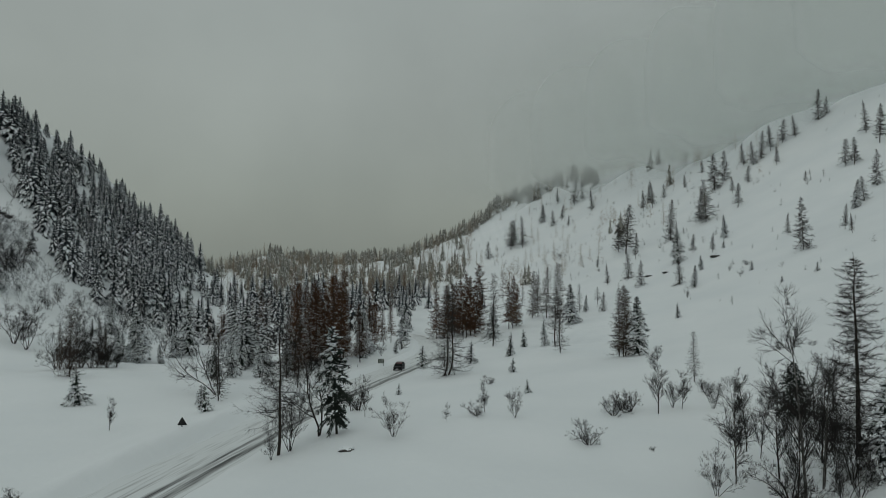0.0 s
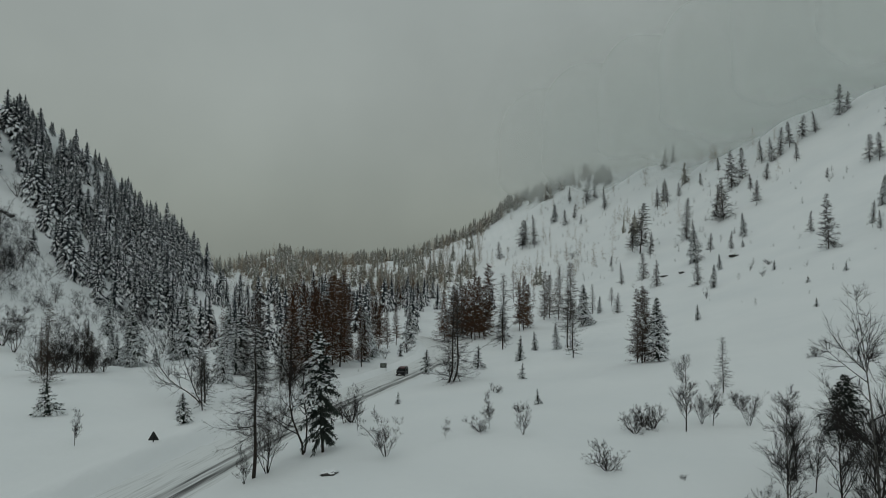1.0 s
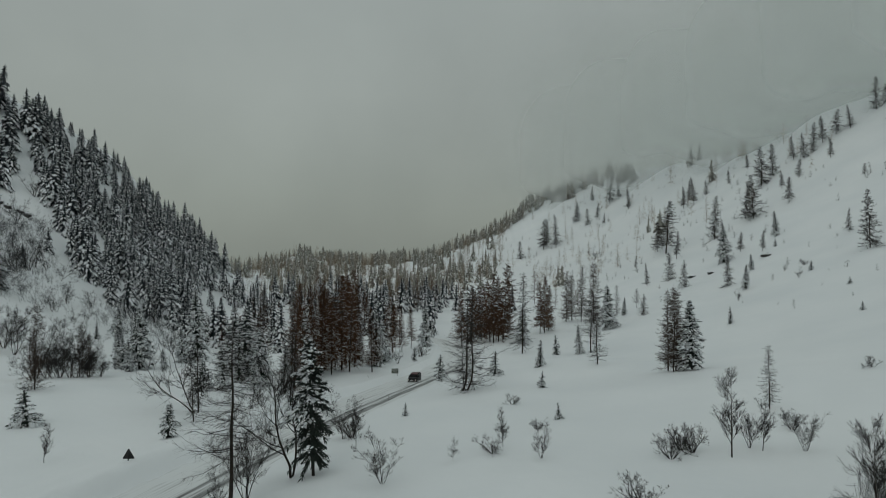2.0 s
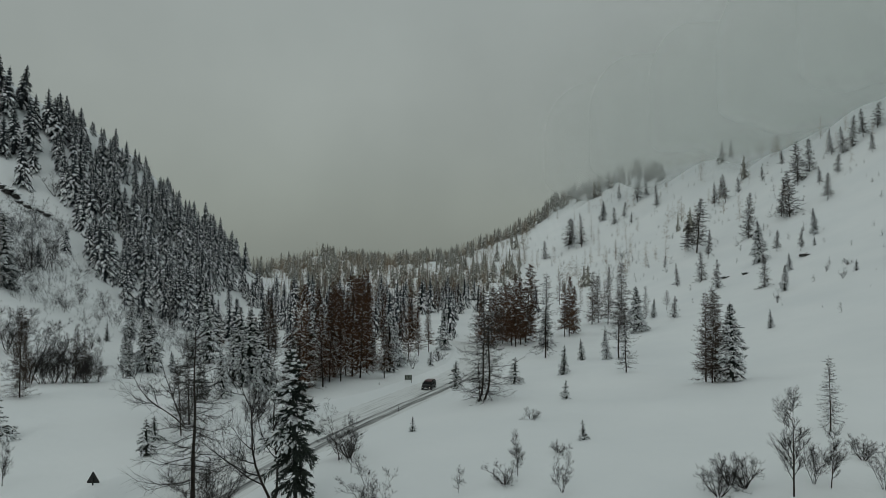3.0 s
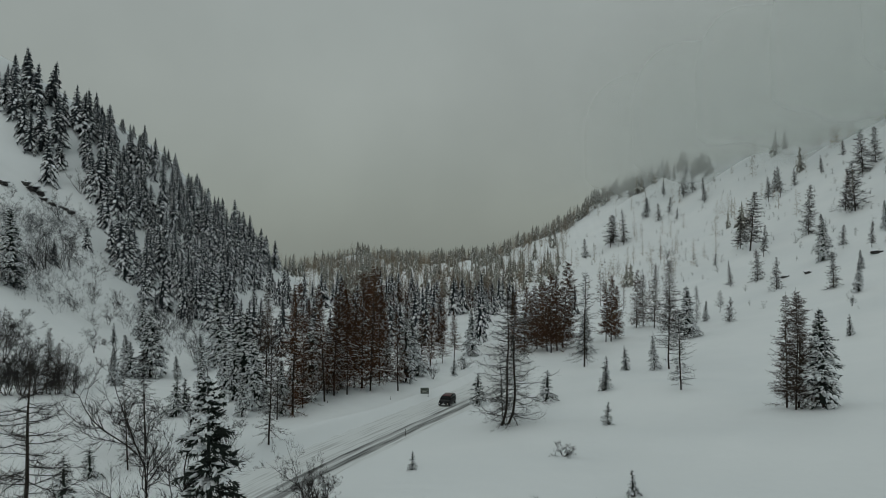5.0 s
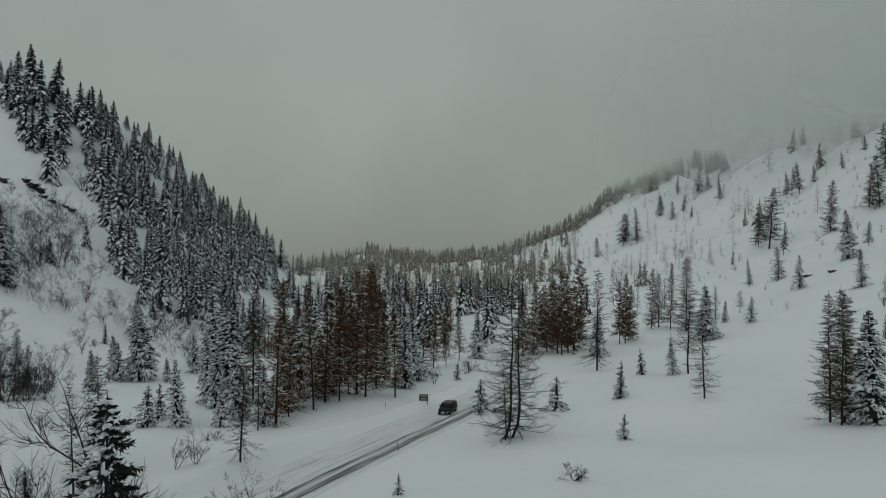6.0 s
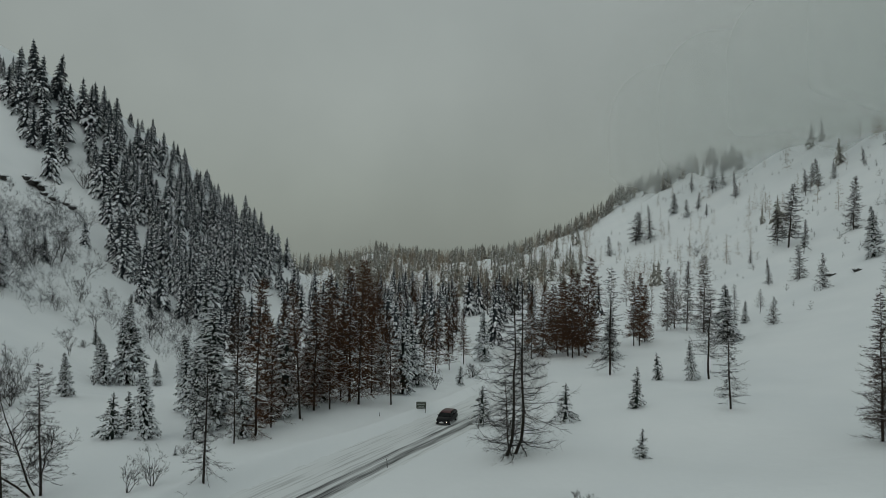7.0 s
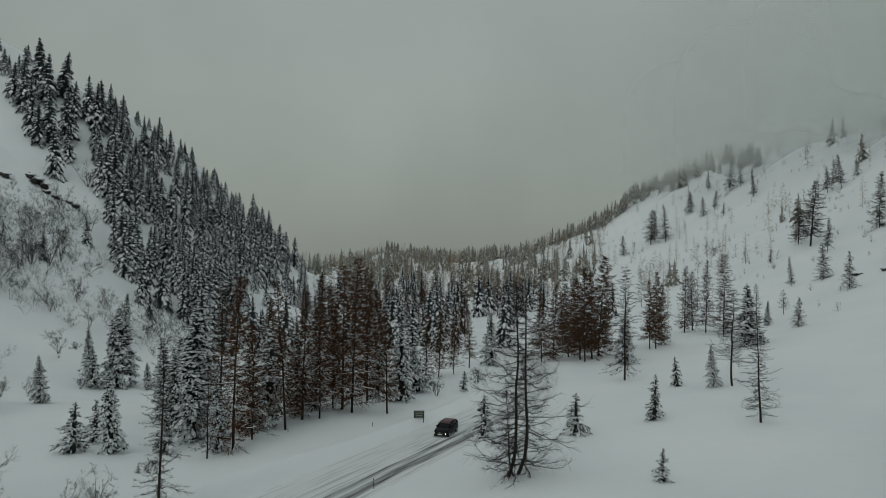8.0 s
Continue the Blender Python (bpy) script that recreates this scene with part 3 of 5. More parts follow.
# ---- trees: each one's place on the snow and its height ----
CLUMP = [(0.75, 104.6, 15.4, 185, 0.035, 301), (1.55, 104.9, 15.6, 160, 0.045, 302), (0.35, 104.4, 7.8, 20, 0.05, 303)]
BROWN_SPOTS = [
    (-53.5, 91.5, 11.2), (-25.3, 108.7, 16.5), (-25.5, 112.5, 11.8), (-24.1, 116.8, 16.0),
    (-24.4, 121.6, 15.0), (-22.8, 122.6, 14.0), (-23.4, 128.1, 13.1), (-22.2, 128.1, 17.9),
    (-20.5, 126.7, 19.0), (-20.8, 133.2, 16.2), (-16.7, 128.4, 12.4), (-27.0, 131.8, 17.0),
    (-27.7, 121.7, 14.0), (-26.5, 136.0, 15.3), (-25.0, 144.7, 18.5), (-23.2, 147.8, 14.9),
    (-34.7, 122.2, 15.4), (-17.0, 158.4, 11.8), (-15.2, 162.1, 9.6), (-13.9, 170.2, 10.8),
    (-17.6, 151.9, 11.2), (0.5, 187.7, 16.0), (3.5, 190.8, 15.9), (5.9, 187.7, 17.2),
    (6.8, 185.6, 19.4), (8.2, 188.1, 18.3), (9.6, 192.0, 21.6), (11.3, 202.5, 11.9),
    (-1.8, 187.3, 15.3), (21.7, 198.3, 17.0), (20.4, 197.6, 15.3), (23.3, 202.4, 13.8),
    (28.1, 99.3, 11.6), (27.9, 101.0, 11.3), (28.7, 100.3, 11.0), (2.0, 206.6, 13.7),
    (4.7, 203.2, 15.7), (31.1, 221.2, 17.0), (33.4, 224.2, 15.4), (35.2, 216.9, 18.1),
    (38.0, 211.3, 19.0), (-59.0, 109.1, 8.9), (-58.5, 110.9, 7.0), (-61.9, 103.1, 7.8),
]
GREY_SPOTS = [
    (-14.2, 55.6, 12.6), (-21.0, 92.2, 10.5), (-25.9, 105.5, 7.8), (22.0, 119.7, 10.8),
    (26.8, 153.5, 13.6), (13.1, 166.7, 19.6), (29.4, 74.7, 6.2),
    (45.9, 214.8, 10.3), (54.6, 225.1, 6.5), (-29.3, 83.3, 8.2), (-30.8, 87.9, 9.7),
]
SLOPE_SPOTS = [
    (109.9, 307.4, 20.5), (128.8, 311.2, 21.1), (128.1, 318.0, 17.9), (93.4, 339.0, 15.4),
    (93.2, 324.5, 26.3), (91.6, 303.3, 13.2), (76.7, 263.2, 11.0), (73.3, 235.9, 10.1),
    (69.2, 267.7, 9.5), (77.9, 321.1, 6.0), (103.8, 264.2, 8.2), (105.6, 249.5, 8.2),
    (78.3, 210.9, 9.6), (106.6, 188.2, 16.3), (122.3, 225.4, 8.2), (162.7, 285.5, 5.1),
    (122.1, 193.1, 8.1), (119.2, 185.1, 6.3), (146.2, 220.4, 9.2), (160.1, 234.1, 14.2),
    (197.0, 295.3, 16.4), (174.6, 275.6, 12.3), (176.0, 271.4, 12.4), (190.3, 276.4, 18.1),
    (205.0, 346.0, 17.4), (208.7, 345.5, 10.2), (193.3, 347.9, 13.1), (189.1, 353.5, 13.3),
    (183.6, 355.8, 14.6), (173.5, 330.0, 10.0), (177.7, 354.1, 16.1), (173.0, 353.7, 13.9),
    (171.9, 362.7, 13.9), (158.8, 330.9, 9.7), (141.8, 305.1, 12.0), (151.2, 331.7, 8.9),
    (160.0, 360.1, 18.0), (151.9, 355.4, 21.9), (163.7, 401.2, 9.3), (150.5, 394.8, 8.8),
    (133.2, 403.5, 17.6), (130.0, 412.5, 14.3), (138.7, 429.4, 13.4), (142.5, 409.4, 9.5),
    (114.6, 489.4, 18.3), (107.4, 520.3, 22.7), (113.3, 517.3, 16.1), (98.0, 545.3, 14.6),
    (87.7, 505.6, 13.1), (56.7, 509.9, 19.1), (61.9, 493.9, 26.4), (53.7, 502.9, 23.7),
    (94.6, 506.6, 13.1), (96.1, 486.6, 9.5), (36.3, 504.1, 14.3), (50.6, 201.6, 6.6),
]
SPRUCE_SPOTS = [
    (-10.3, 62.0, 10.9), (-76.1, 150.4, 8.8), (-73.7, 153.7, 12.5), (-94.9, 181.6, 11.6),
    (-68.6, 172.5, 18.2), (-69.6, 166.4, 8.5), (-36.7, 116.4, 8.2), (-30.7, 106.6, 4.8),
    (-38.8, 118.1, 9.6), (-42.7, 128.6, 12.7), (-30.8, 110.9, 9.5), (-34.3, 104.2, 7.5),
    (-57.6, 120.4, 5.9), (-74.8, 149.2, 7.7), (-73.9, 156.0, 14.2), (-68.5, 154.8, 5.0),
    (-17.4, 136.9, 10.9), (-17.2, 144.1, 10.7), (-25.8, 123.1, 9.8), (-26.8, 117.8, 11.5),
    (-27.6, 115.4, 8.5), (-25.3, 126.5, 7.3), (-21.1, 137.7, 7.5), (-26.2, 107.8, 7.0),
    (-10.8, 176.4, 10.2), (14.2, 183.7, 10.6), (24.6, 153.8, 6.5), (37.9, 189.1, 12.5),
    (47.7, 213.4, 5.8), (30.3, 98.8, 9.5), (26.3, 38.2, 6.6),
    (118.1, 266.1, 10.0), (94.8, 256.6, 15.7), (90.8, 223.6, 5.6), (77.3, 195.7, 7.3),
    (82.4, 526.6, 15.5), (140.8, 216.5, 10.2), (-37.7, 121.1, 12.3), (-121.3, 171.3, 20.1),
]
YOUNG_SPOTS = [
    (-27.8, 74.3, 3.5), (-44.1, 77.1, 4.6), (-93.0, 168.9, 4.9), (-37.4, 103.1, 4.7),
    (-38.3, 107.0, 4.1), (-3.9, 119.9, 4.5), (5.2, 118.8, 4.3), (12.9, 123.3, 4.9),
    (20.1, 157.3, 4.8), (11.3, 103.4, 1.9), (-6.0, 86.5, 1.3), (10.2, 77.0, 1.4),
    (55.7, 151.0, 3.9), (110.4, 250.0, 2.4), (91.4, 188.3, 2.2), (69.7, 128.9, 1.4),
    (91.6, 155.6, 1.9), (-91.9, 233.1, 7.0), (-11.0, 147.8, 3.3), (84.4, 158.6, 1.4),
    (-28.4, 99.9, 0.7), (-30.4, 80.3, 2.8),
]
VASE_SPOTS = [
    (-12.1, 62.3, 9.8), (23.0, 38.6, 7.2), (20.3, 36.6, 6.0), (-60.8, 107.3, 7.5),
    (-89.2, 132.6, 7.8), (-64.1, 106.8, 4.4), (-58.6, 107.6, 4.9), (-57.7, 109.3, 4.6),
    (-61.1, 105.8, 3.6), (-57.3, 111.9, 3.0), (-58.9, 106.6, 4.0), (-84.5, 129.2, 7.7),
    (18.6, 40.6, 6.6), (25.2, 42.5, 7.5),
]
BARE_SPOTS = [
    (-8.6, 70.3, 4.8), (-34.6, 66.3, 3.7), (-31.0, 87.7, 10.2), (21.0, 37.0, 12.5),
    (20.5, 60.8, 6.6), (23.2, 62.0, 4.2), (4.3, 66.3, 3.5), (0.3, 63.3, 2.1),
    (-88.3, 156.3, 6.0), (-115.3, 191.7, 6.5), (-110.2, 179.0, 4.9), (-103.9, 181.8, 6.3),
    (-112.2, 198.0, 6.4), (-102.8, 175.1, 4.3), (-120.0, 179.2, 3.5), (-110.1, 177.0, 6.9),
    (-115.2, 190.5, 6.9), (-112.3, 196.5, 5.9), (-76.7, 175.2, 8.1), (-98.1, 212.2, 7.0),
    (54.4, 85.7, 3.0), (-10.8, 75.5, 5.5), (-61.3, 114.8, 7.0), (-132.0, 212.9, 8.3),
    (-136.6, 204.3, 11.1), (-131.0, 189.1, 11.3), (-135.5, 197.4, 13.0), (-126.6, 180.6, 9.6),
    (-139.3, 211.4, 10.8), (-138.1, 214.5, 8.4), (-96.0, 196.8, 8.7), (-95.9, 191.0, 7.7),
    (-105.7, 222.0, 9.3), (-170.9, 244.8, 12.8), (-162.8, 249.5, 9.4), (-61.2, 107.3, 6.9),
    (-65.5, 108.2, 9.6), (-60.1, 108.4, 6.0), (-62.3, 106.6, 7.0), (22.2, 44.7, 4.8),
    (19.3, 42.2, 7.1), (21.3, 40.5, 7.5), (22.7, 38.2, 9.0), (22.2, 46.7, 5.8),
]
BUSH_SPOTS = [
    (-14.6, 54.3, 3.4), (-13.6, 56.8, 5.5), (-183.8, 238.0, 5.8), (-187.4, 251.1, 4.9),
    (-184.2, 272.7, 11.5), (-185.1, 251.8, 4.2), (19.4, 35.2, 3.6), (21.8, 34.8, 3.5),
    (23.6, 36.2, 4.2), (25.0, 39.0, 5.0), (-4.5, 58.5, 4.3),
    (26.0, 61.5, 3.2), (17.7, 63.3, 2.4), (18.4, 62.8, 2.2), (16.3, 61.3, 2.0),
    (11.7, 51.3, 2.2), (16.0, 48.7, 0.5), (7.0, 62.0, 3.0), (3.4, 64.5, 1.6),
    (22.6, 62.8, 3.0), (70.0, 182.5, 3.7), (73.0, 398.6, 8.5), (-24.8, 88.9, 3.3),
    (-23.9, 90.4, 3.1), (-28.1, 100.8, 1.0), (-66.9, 123.9, 4.1), (-72.1, 133.4, 3.4),
    (-91.4, 163.8, 1.8), (-13.7, 142.2, 4.2), (-10.3, 156.4, 2.7), (-75.1, 146.6, 3.6),
    (74.8, 305.1, 3.3), (86.6, 185.4, 3.3), (91.1, 202.6, 3.2), (95.9, 201.3, 2.1),
    (49.7, 85.5, 0.9), (45.3, 85.7, 1.5), (6.2, 88.8, 1.5), (16.5, 38.5, 3.4),
    (19.8, 36.5, 2.6), (-59.5, 107.8, 4.0), (-57.3, 111.9, 3.4), (-62.0, 105.9, 4.4),
    (-64.4, 105.8, 4.9), (-57.9, 110.3, 4.1), (-58.2, 108.7, 3.6), (-60.6, 106.6, 3.6),
    (27.8, 67.2, 1.9), (25.6, 45.5, 4.0), (24.3, 39.5, 4.5), (-29.7, 44.0, 1.1),
    (-10.0, 75.6, 2.8), (7.6, 72.5, 1.2), (4.4, 73.1, 0.8),
]
HIGH_SPOTS = [
    (-226.1, 285.5, 23.0), (-229.5, 296.7, 22.8), (-221.7, 300.0, 23.0), (-213.2, 275.2, 22.3),
    (-208.1, 272.7, 17.3), (-193.3, 265.7, 22.1), (-206.5, 276.7, 23.0), (-205.3, 285.8, 23.0),
    (-197.6, 277.2, 14.6), (-228.6, 280.3, 16.9), (-209.4, 301.9, 22.1), (-205.4, 301.7, 23.0),
    (-205.9, 305.9, 22.9), (-178.1, 275.1, 23.0), (-178.9, 280.8, 22.6), (-213.3, 297.8, 16.7),
    (-223.2, 280.6, 19.5), (-222.1, 291.3, 22.8), (-152.5, 236.2, 9.6), (-146.6, 199.1, 6.3),
    (-138.7, 204.7, 8.1),
]


def tree_scale(k):
    return Matrix.Diagonal((k, k, k, 1))


def height_at(x, y):
    return float(ground(np.array(float(x)), np.array(float(y))))


def spread_out(name, labels, category, group, spots, shapes, height0, seed, sink=0.12, tilt=2.5, widen=(0.9, 1.15), spin=True):
    """One thing for each spot, sharing a few shapes. shapes: functions that plant a tree of height0."""
    rng = np.random.default_rng(seed)
    made = []
    for i, (x, y, h) in enumerate(spots):
        k = h / height0
        m = pose(x, y, height_at(x, y) - sink, rng.normal(0, tilt), rng.normal(0, tilt), rng.uniform(0, 360) if spin else 0)
        w = rng.uniform(*widen)
        stretch = Matrix.Diagonal((k * w, k * w, k, 1))
        if i < len(shapes):
            root = shapes[i](name)
            root.matrix_basis = m @ stretch
            made.append((root, stretch))
        else:
            src, base = made[i % len(made)]
            root = copy_thing(src, m @ stretch @ base.inverted())
        tagged(root, labels[i % len(labels)], category, group)


def larch_shape(seed, mat, **kw):
    return lambda name: plant(name, "", "", larch_parts(seed, 14.0, **kw), [BARK, mat, TREE_SNOW])


def spruce_shape(seed, **kw):
    return lambda name: plant(name, "", "", spruce_parts(seed, 10.0, **kw), [BARK, NEEDLES, TREE_SNOW])


def high_shape(seed):
    return lambda name: plant(name, "", "", far_spruce(seed, 130, 0.215, 0.95, 0.85), [BARK, DUSTED, TREE_SNOW])


def bare_shape(seed, h, mat, **kw):
    return lambda name: plant(name, "", "", bare_parts(seed, h, **kw), [mat, TWIG], ("stem", "crown"))


spread_out("larch", ["leafless larch with a thin brown crown in snow", "tall bare brown larch in the roadside stand"], "larch tree", "brown larches in the valley",
           [b for b in BROWN_SPOTS if -30 < b[0] < -10], [larch_shape(20 + i, LARCH, limbs=215, twigs=50, reach=(0.17, 0.20, 0.15, 0.18, 0.21, 0.16)[i], low=0.05 + 0.03 * i, twig_w=0.030, sag=0.30, lift=0.3, snow=0.6, power=0.50 + 0.07 * i, stout=0.6, comb=0.34, points=4, even=0.3, girth=0.0085, bend=0.006) for i in range(6)], 14.0, 5, tilt=1.2)
spread_out("larch", ["leafless larch with a dense brown crown in snow", "bare brown larch with close fine twigs"], "larch tree", "brown larches in the valley",
           [b for b in BROWN_SPOTS if -10 <= b[0] < 25], [larch_shape(30 + i, LARCH, limbs=215, twigs=54, reach=(0.20, 0.175, 0.22, 0.185, 0.165)[i], low=0.04 + 0.03 * i, twig_w=0.036, sag=0.30, lift=0.3, snow=0.12, power=0.55 + 0.07 * i, stout=0.6, comb=0.42, points=4, even=0.3, girth=0.0085, bend=0.006) for i in range(5)], 14.0, 15, tilt=1.2)
spread_out("larch", ["dark dull-brown larch without needles in deep snow", "leafless larch with close grey-brown twigs"], "larch tree", "brown larches in the valley",
           [b for b in BROWN_SPOTS if b[0] >= 25 or b[0] <= -30], [larch_shape(36 + i, LARCH_DULL, limbs=235, twigs=48, reach=(0.20, 0.18, 0.21, 0.17)[i], low=0.03 + 0.03 * i, twig_w=0.024, sag=0.22, lift=0.25, snow=0.10, power=0.55 + 0.07 * i, stout=0.6, comb=0.38, points=4, even=0.3, girth=0.0085, bend=0.006) for i in range(4)], 14.0, 19, tilt=1.2)
spread_out("larch", ["bare grey larch with wide drooping limbs in snow", "open leafless larch with thin dark twigs"], "larch tree", "grey larches",
           GREY_SPOTS, [larch_shape(39, LARCH_GREY, limbs=105, twigs=46, reach=0.27, low=0.26, bend=0.006, twig_w=0.017, sag=0.30, lift=0.42, power=0.60, stout=1.5, even=0.5, comb=0.46, girth=0.0125, sweep=0.02)]
           + [larch_shape(40 + i, LARCH_GREY, limbs=160, twigs=38, reach=0.19, low=0.10 + 0.03 * (i % 2), bend=0.006, twig_w=0.030, sag=0.42, lift=0.34, power=0.50, stout=0.8, even=0.35, comb=0.24) for i in range(3)], 14.0, 6, widen=(0.9, 1.05), tilt=1.5)
spread_out("larch", ["tall leafless larch with close fine dark twigs in snow"], "larch tree", "grey larches",
           [(26.3, 40.4, 13.9)], [larch_shape(44, LARCH_GREY, limbs=230, twigs=58, reach=0.21, low=0.10, bend=0.006, twig_w=0.020, sag=0.36, lift=0.40, power=0.50, stout=0.9, even=0.35, comb=0.34, girth=0.0125)], 14.0, 22, widen=(1.0, 1.0), tilt=0.5)
# three larches grown from one root beside the road, their stems bowed at the foot
for px, py, ph, turn, bow, seed in CLUMP:
    root = plant("larch", "leafless larch with a bowed stem and wide drooping limbs", "larch tree",
                 larch_parts(seed, ph, 96 if ph > 10 else 34, 44, 0.29, 0.05, 0.005, 0.020, 0.40, 0.48, power=0.58, stout=1.6, sweep=bow, even=0.5, comb=0.40), [BARK, LARCH_GREY])
    root.matrix_basis = pose(px, py, height_at(px, py) - 0.15, 0, 0, turn)
    tagged(root, "leafless larch with a bowed stem and wide drooping limbs", "larch tree", "grey larches")
spread_out("larch", ["dark bare larch alone on the steep snow slope", "weathered leafless larch on the open snowy hillside"], "larch tree", "larches on the open slope",
           SLOPE_SPOTS, [larch_shape(60 + i, LARCH_GREY, limbs=130, twigs=46, reach=(0.25, 0.29, 0.21, 0.27, 0.23, 0.20)[i], low=0.04 + 0.03 * i, bend=0.010, twig_w=0.056, sag=0.38, lift=0.25, power=(0.6, 0.75, 0.9, 0.55, 0.7, 0.8)[i], stout=1.0, even=0.3, comb=0.42, points=4, girth=0.012) for i in range(6)], 14.0, 7, widen=(0.8, 1.15))
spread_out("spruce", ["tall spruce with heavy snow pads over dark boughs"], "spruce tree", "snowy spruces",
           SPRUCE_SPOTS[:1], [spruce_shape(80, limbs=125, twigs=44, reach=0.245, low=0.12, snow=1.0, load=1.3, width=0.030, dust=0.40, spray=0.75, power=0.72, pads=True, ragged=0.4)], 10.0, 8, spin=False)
spread_out("spruce", ["dark green spruce with snow on its boughs", "snow-laden spruce standing in deep snow"], "spruce tree", "snowy spruces",
           SPRUCE_SPOTS[1:], [spruce_shape(81 + i, limbs=125, twigs=18, reach=(0.22, 0.25, 0.20, 0.235, 0.26)[i], low=0.02 + 0.01 * i, snow=0.95, load=1.35, width=0.046, dust=0.52, power=0.85, ragged=0.45) for i in range(5)], 10.0, 8)
spread_out("spruce", ["short bushy dark spruce with snow on its lowest boughs"], "spruce tree", "snowy spruces",
           [(30.8, 56.0, 5.0)], [spruce_shape(86, limbs=150, twigs=26, reach=0.40, low=0.03, snow=0.45, load=1.0, width=0.075, dust=0.28, power=0.75, ragged=0.35)], 10.0, 21, widen=(1.0, 1.0), tilt=0.5)
spread_out("spruce", ["tall snow-covered spruce on the rocky slope", "frosted spruce beside the open snow gully"], "spruce tree", "spruces high on the spur",
           HIGH_SPOTS, [high_shape(90 + i) for i in range(4)], 1.0, 18)
spread_out("young_fir", ["small young fir dusted with snow", "young conifer half buried in the snow field"], "young fir", "young firs",
           [(x, y, h * 1.35 if h < 2.5 else h) for x, y, h in YOUNG_SPOTS], [spruce_shape(100 + i, limbs=62, twigs=15, reach=(0.30, 0.36, 0.27, 0.32, 0.38)[i], low=0.02, snow=0.85, load=1.30, width=0.070, dust=0.45, ragged=0.4, power=0.85) for i in range(5)], 10.0, 9, widen=(0.9, 1.2))
spread_out("bare_tree", ["leafless broadleaf tree with fine dark twigs", "slender bare tree standing in the snow"], "bare tree", "bare broadleaf trees",
           [b for b in BARE_SPOTS if b[1] < 72] + [b for b in VASE_SPOTS if b[1] < 60], [bare_shape(120 + i, 8.0, BIRCH if i == 2 else BARK, wander=0.06, kids=(24, 12, 10), spread=0.50, first=0.16, thick=0.0085, tw=0.012, droop=0.15 if i == 2 else 0.0) for i in range(4)], 8.0, 10)
spread_out("bare_tree", ["bare frosted tree on the snowy slope", "slender leafless tree with spreading twigs"], "bare tree", "bare broadleaf trees",
           [b for b in BARE_SPOTS if b[1] >= 72], [bare_shape(126 + i, 8.0, BARK, stems=3, fan=0.22, kids=(10, 7, 8), spread=0.75, first=0.10, thick=0.013, tw=0.018) for i in range(4)], 8.0, 14)
spread_out("bare_tree", ["dark dense leafless tree with a fan of stems", "thickly twigged bare tree behind the snow crest"], "bare tree", "bare broadleaf trees",
           [(x, y, h * (1.25 if x < -50 else 1.0)) for x, y, h in VASE_SPOTS if y >= 60], [bare_shape(158, 8.0, BARK, stems=2, kids=(13, 11, 12), spread=0.75, first=0.22, thick=0.019, fan=0.22, tw=0.013)] + [bare_shape(160 + i, 8.0, BARK, stems=5, kids=(13, 9, 10), spread=0.8, first=0.25, thick=0.015, fan=0.40, tw=0.012) for i in range(3)], 8.0, 13, tilt=1.0)
spread_out("bush", ["tall bare shrub with many slender stems in snow", "leafless bush rising from the snow"], "bush", "bare bushes",
           [b for b in BUSH_SPOTS if b[2] > 2.9 and b[1] < 72], [bare_shape(140 + i, 4.0, TWIG, stems=6, kids=(9, 7, 7), spread=0.60, first=0.15, thick=0.0115, fan=0.20, tw=0.011, wander=0.12) for i in range(4)], 4.0, 11)
spread_out("bush", ["leafless bush with many thin stems in snow", "dark bare shrub on the snow slope"], "bush", "bare bushes",
           [b for b in BUSH_SPOTS if b[2] > 2.9 and b[1] >= 72], [bare_shape(144 + i, 4.0, TWIG, stems=6, kids=(6, 5, 5), spread=0.62, first=0.25, thick=0.018, fan=0.28, tw=0.018) for i in range(3)], 4.0, 17)
spread_out("bush", ["low rounded bush of bare dark twigs", "bare multi-stemmed shrub poking out of the snow"], "bush", "bare bushes",
           [b for b in BUSH_SPOTS if b[2] <= 2.9], [bare_shape(150 + i, 4.0, TWIG, stems=9, kids=(7, 6, 5), spread=0.80, first=0.2, thick=0.028, fan=0.60, tw=0.025, wander=0.22) for i in range(4)], 4.0, 12)


# ---- woods too far and dense to count ----
def woods(name, label, category, spots, shapes, mats, seed):
    """Many far trees joined into one mesh; spots are (x, y, height); shapes are tuples of bags, one for each material."""
    rng = np.random.default_rng(seed)
    vs, fs, sl, n = [], [], [], 0
    for x, y, h in spots:
        bags = shapes[rng.integers(len(shapes))]
        a, k = rng.uniform(0, 2 * np.pi), rng.uniform(0.8, 1.15)
        c, s = np.cos(a), np.sin(a)
        z = height_at(x, y) - 0.2
        for slot, bag in enumerate(bags):
            if not bag.n:
                continue
            v = bag.verts() * h
            vs.append(np.stack([(v[:, 0] * c - v[:, 1] * s) * k + x, (v[:, 0] * s + v[:, 1] * c) * k + y, v[:, 2] + z], 1))
            for f in bag.f:
                fs.append(f + n)
                sl.append(np.full(len(f), slot))
            n += len(vs[-1])
    ob = mesh_ob(name, np.concatenate(vs), fs, mats, smooth=False, slots=np.concatenate(sl))
    return tagged(ob, label, category, kind="stuff")


def scatter(rng, n, xr, yr, keep, heights):
    out = []
    for x, y, c, h in zip(rng.uniform(*xr, n), rng.uniform(*yr, n), rng.uniform(0, 1, n), rng.uniform(*heights, n)):
        if c < keep(x, y):
            out.append((float(x), float(y), float(h)))
    return out


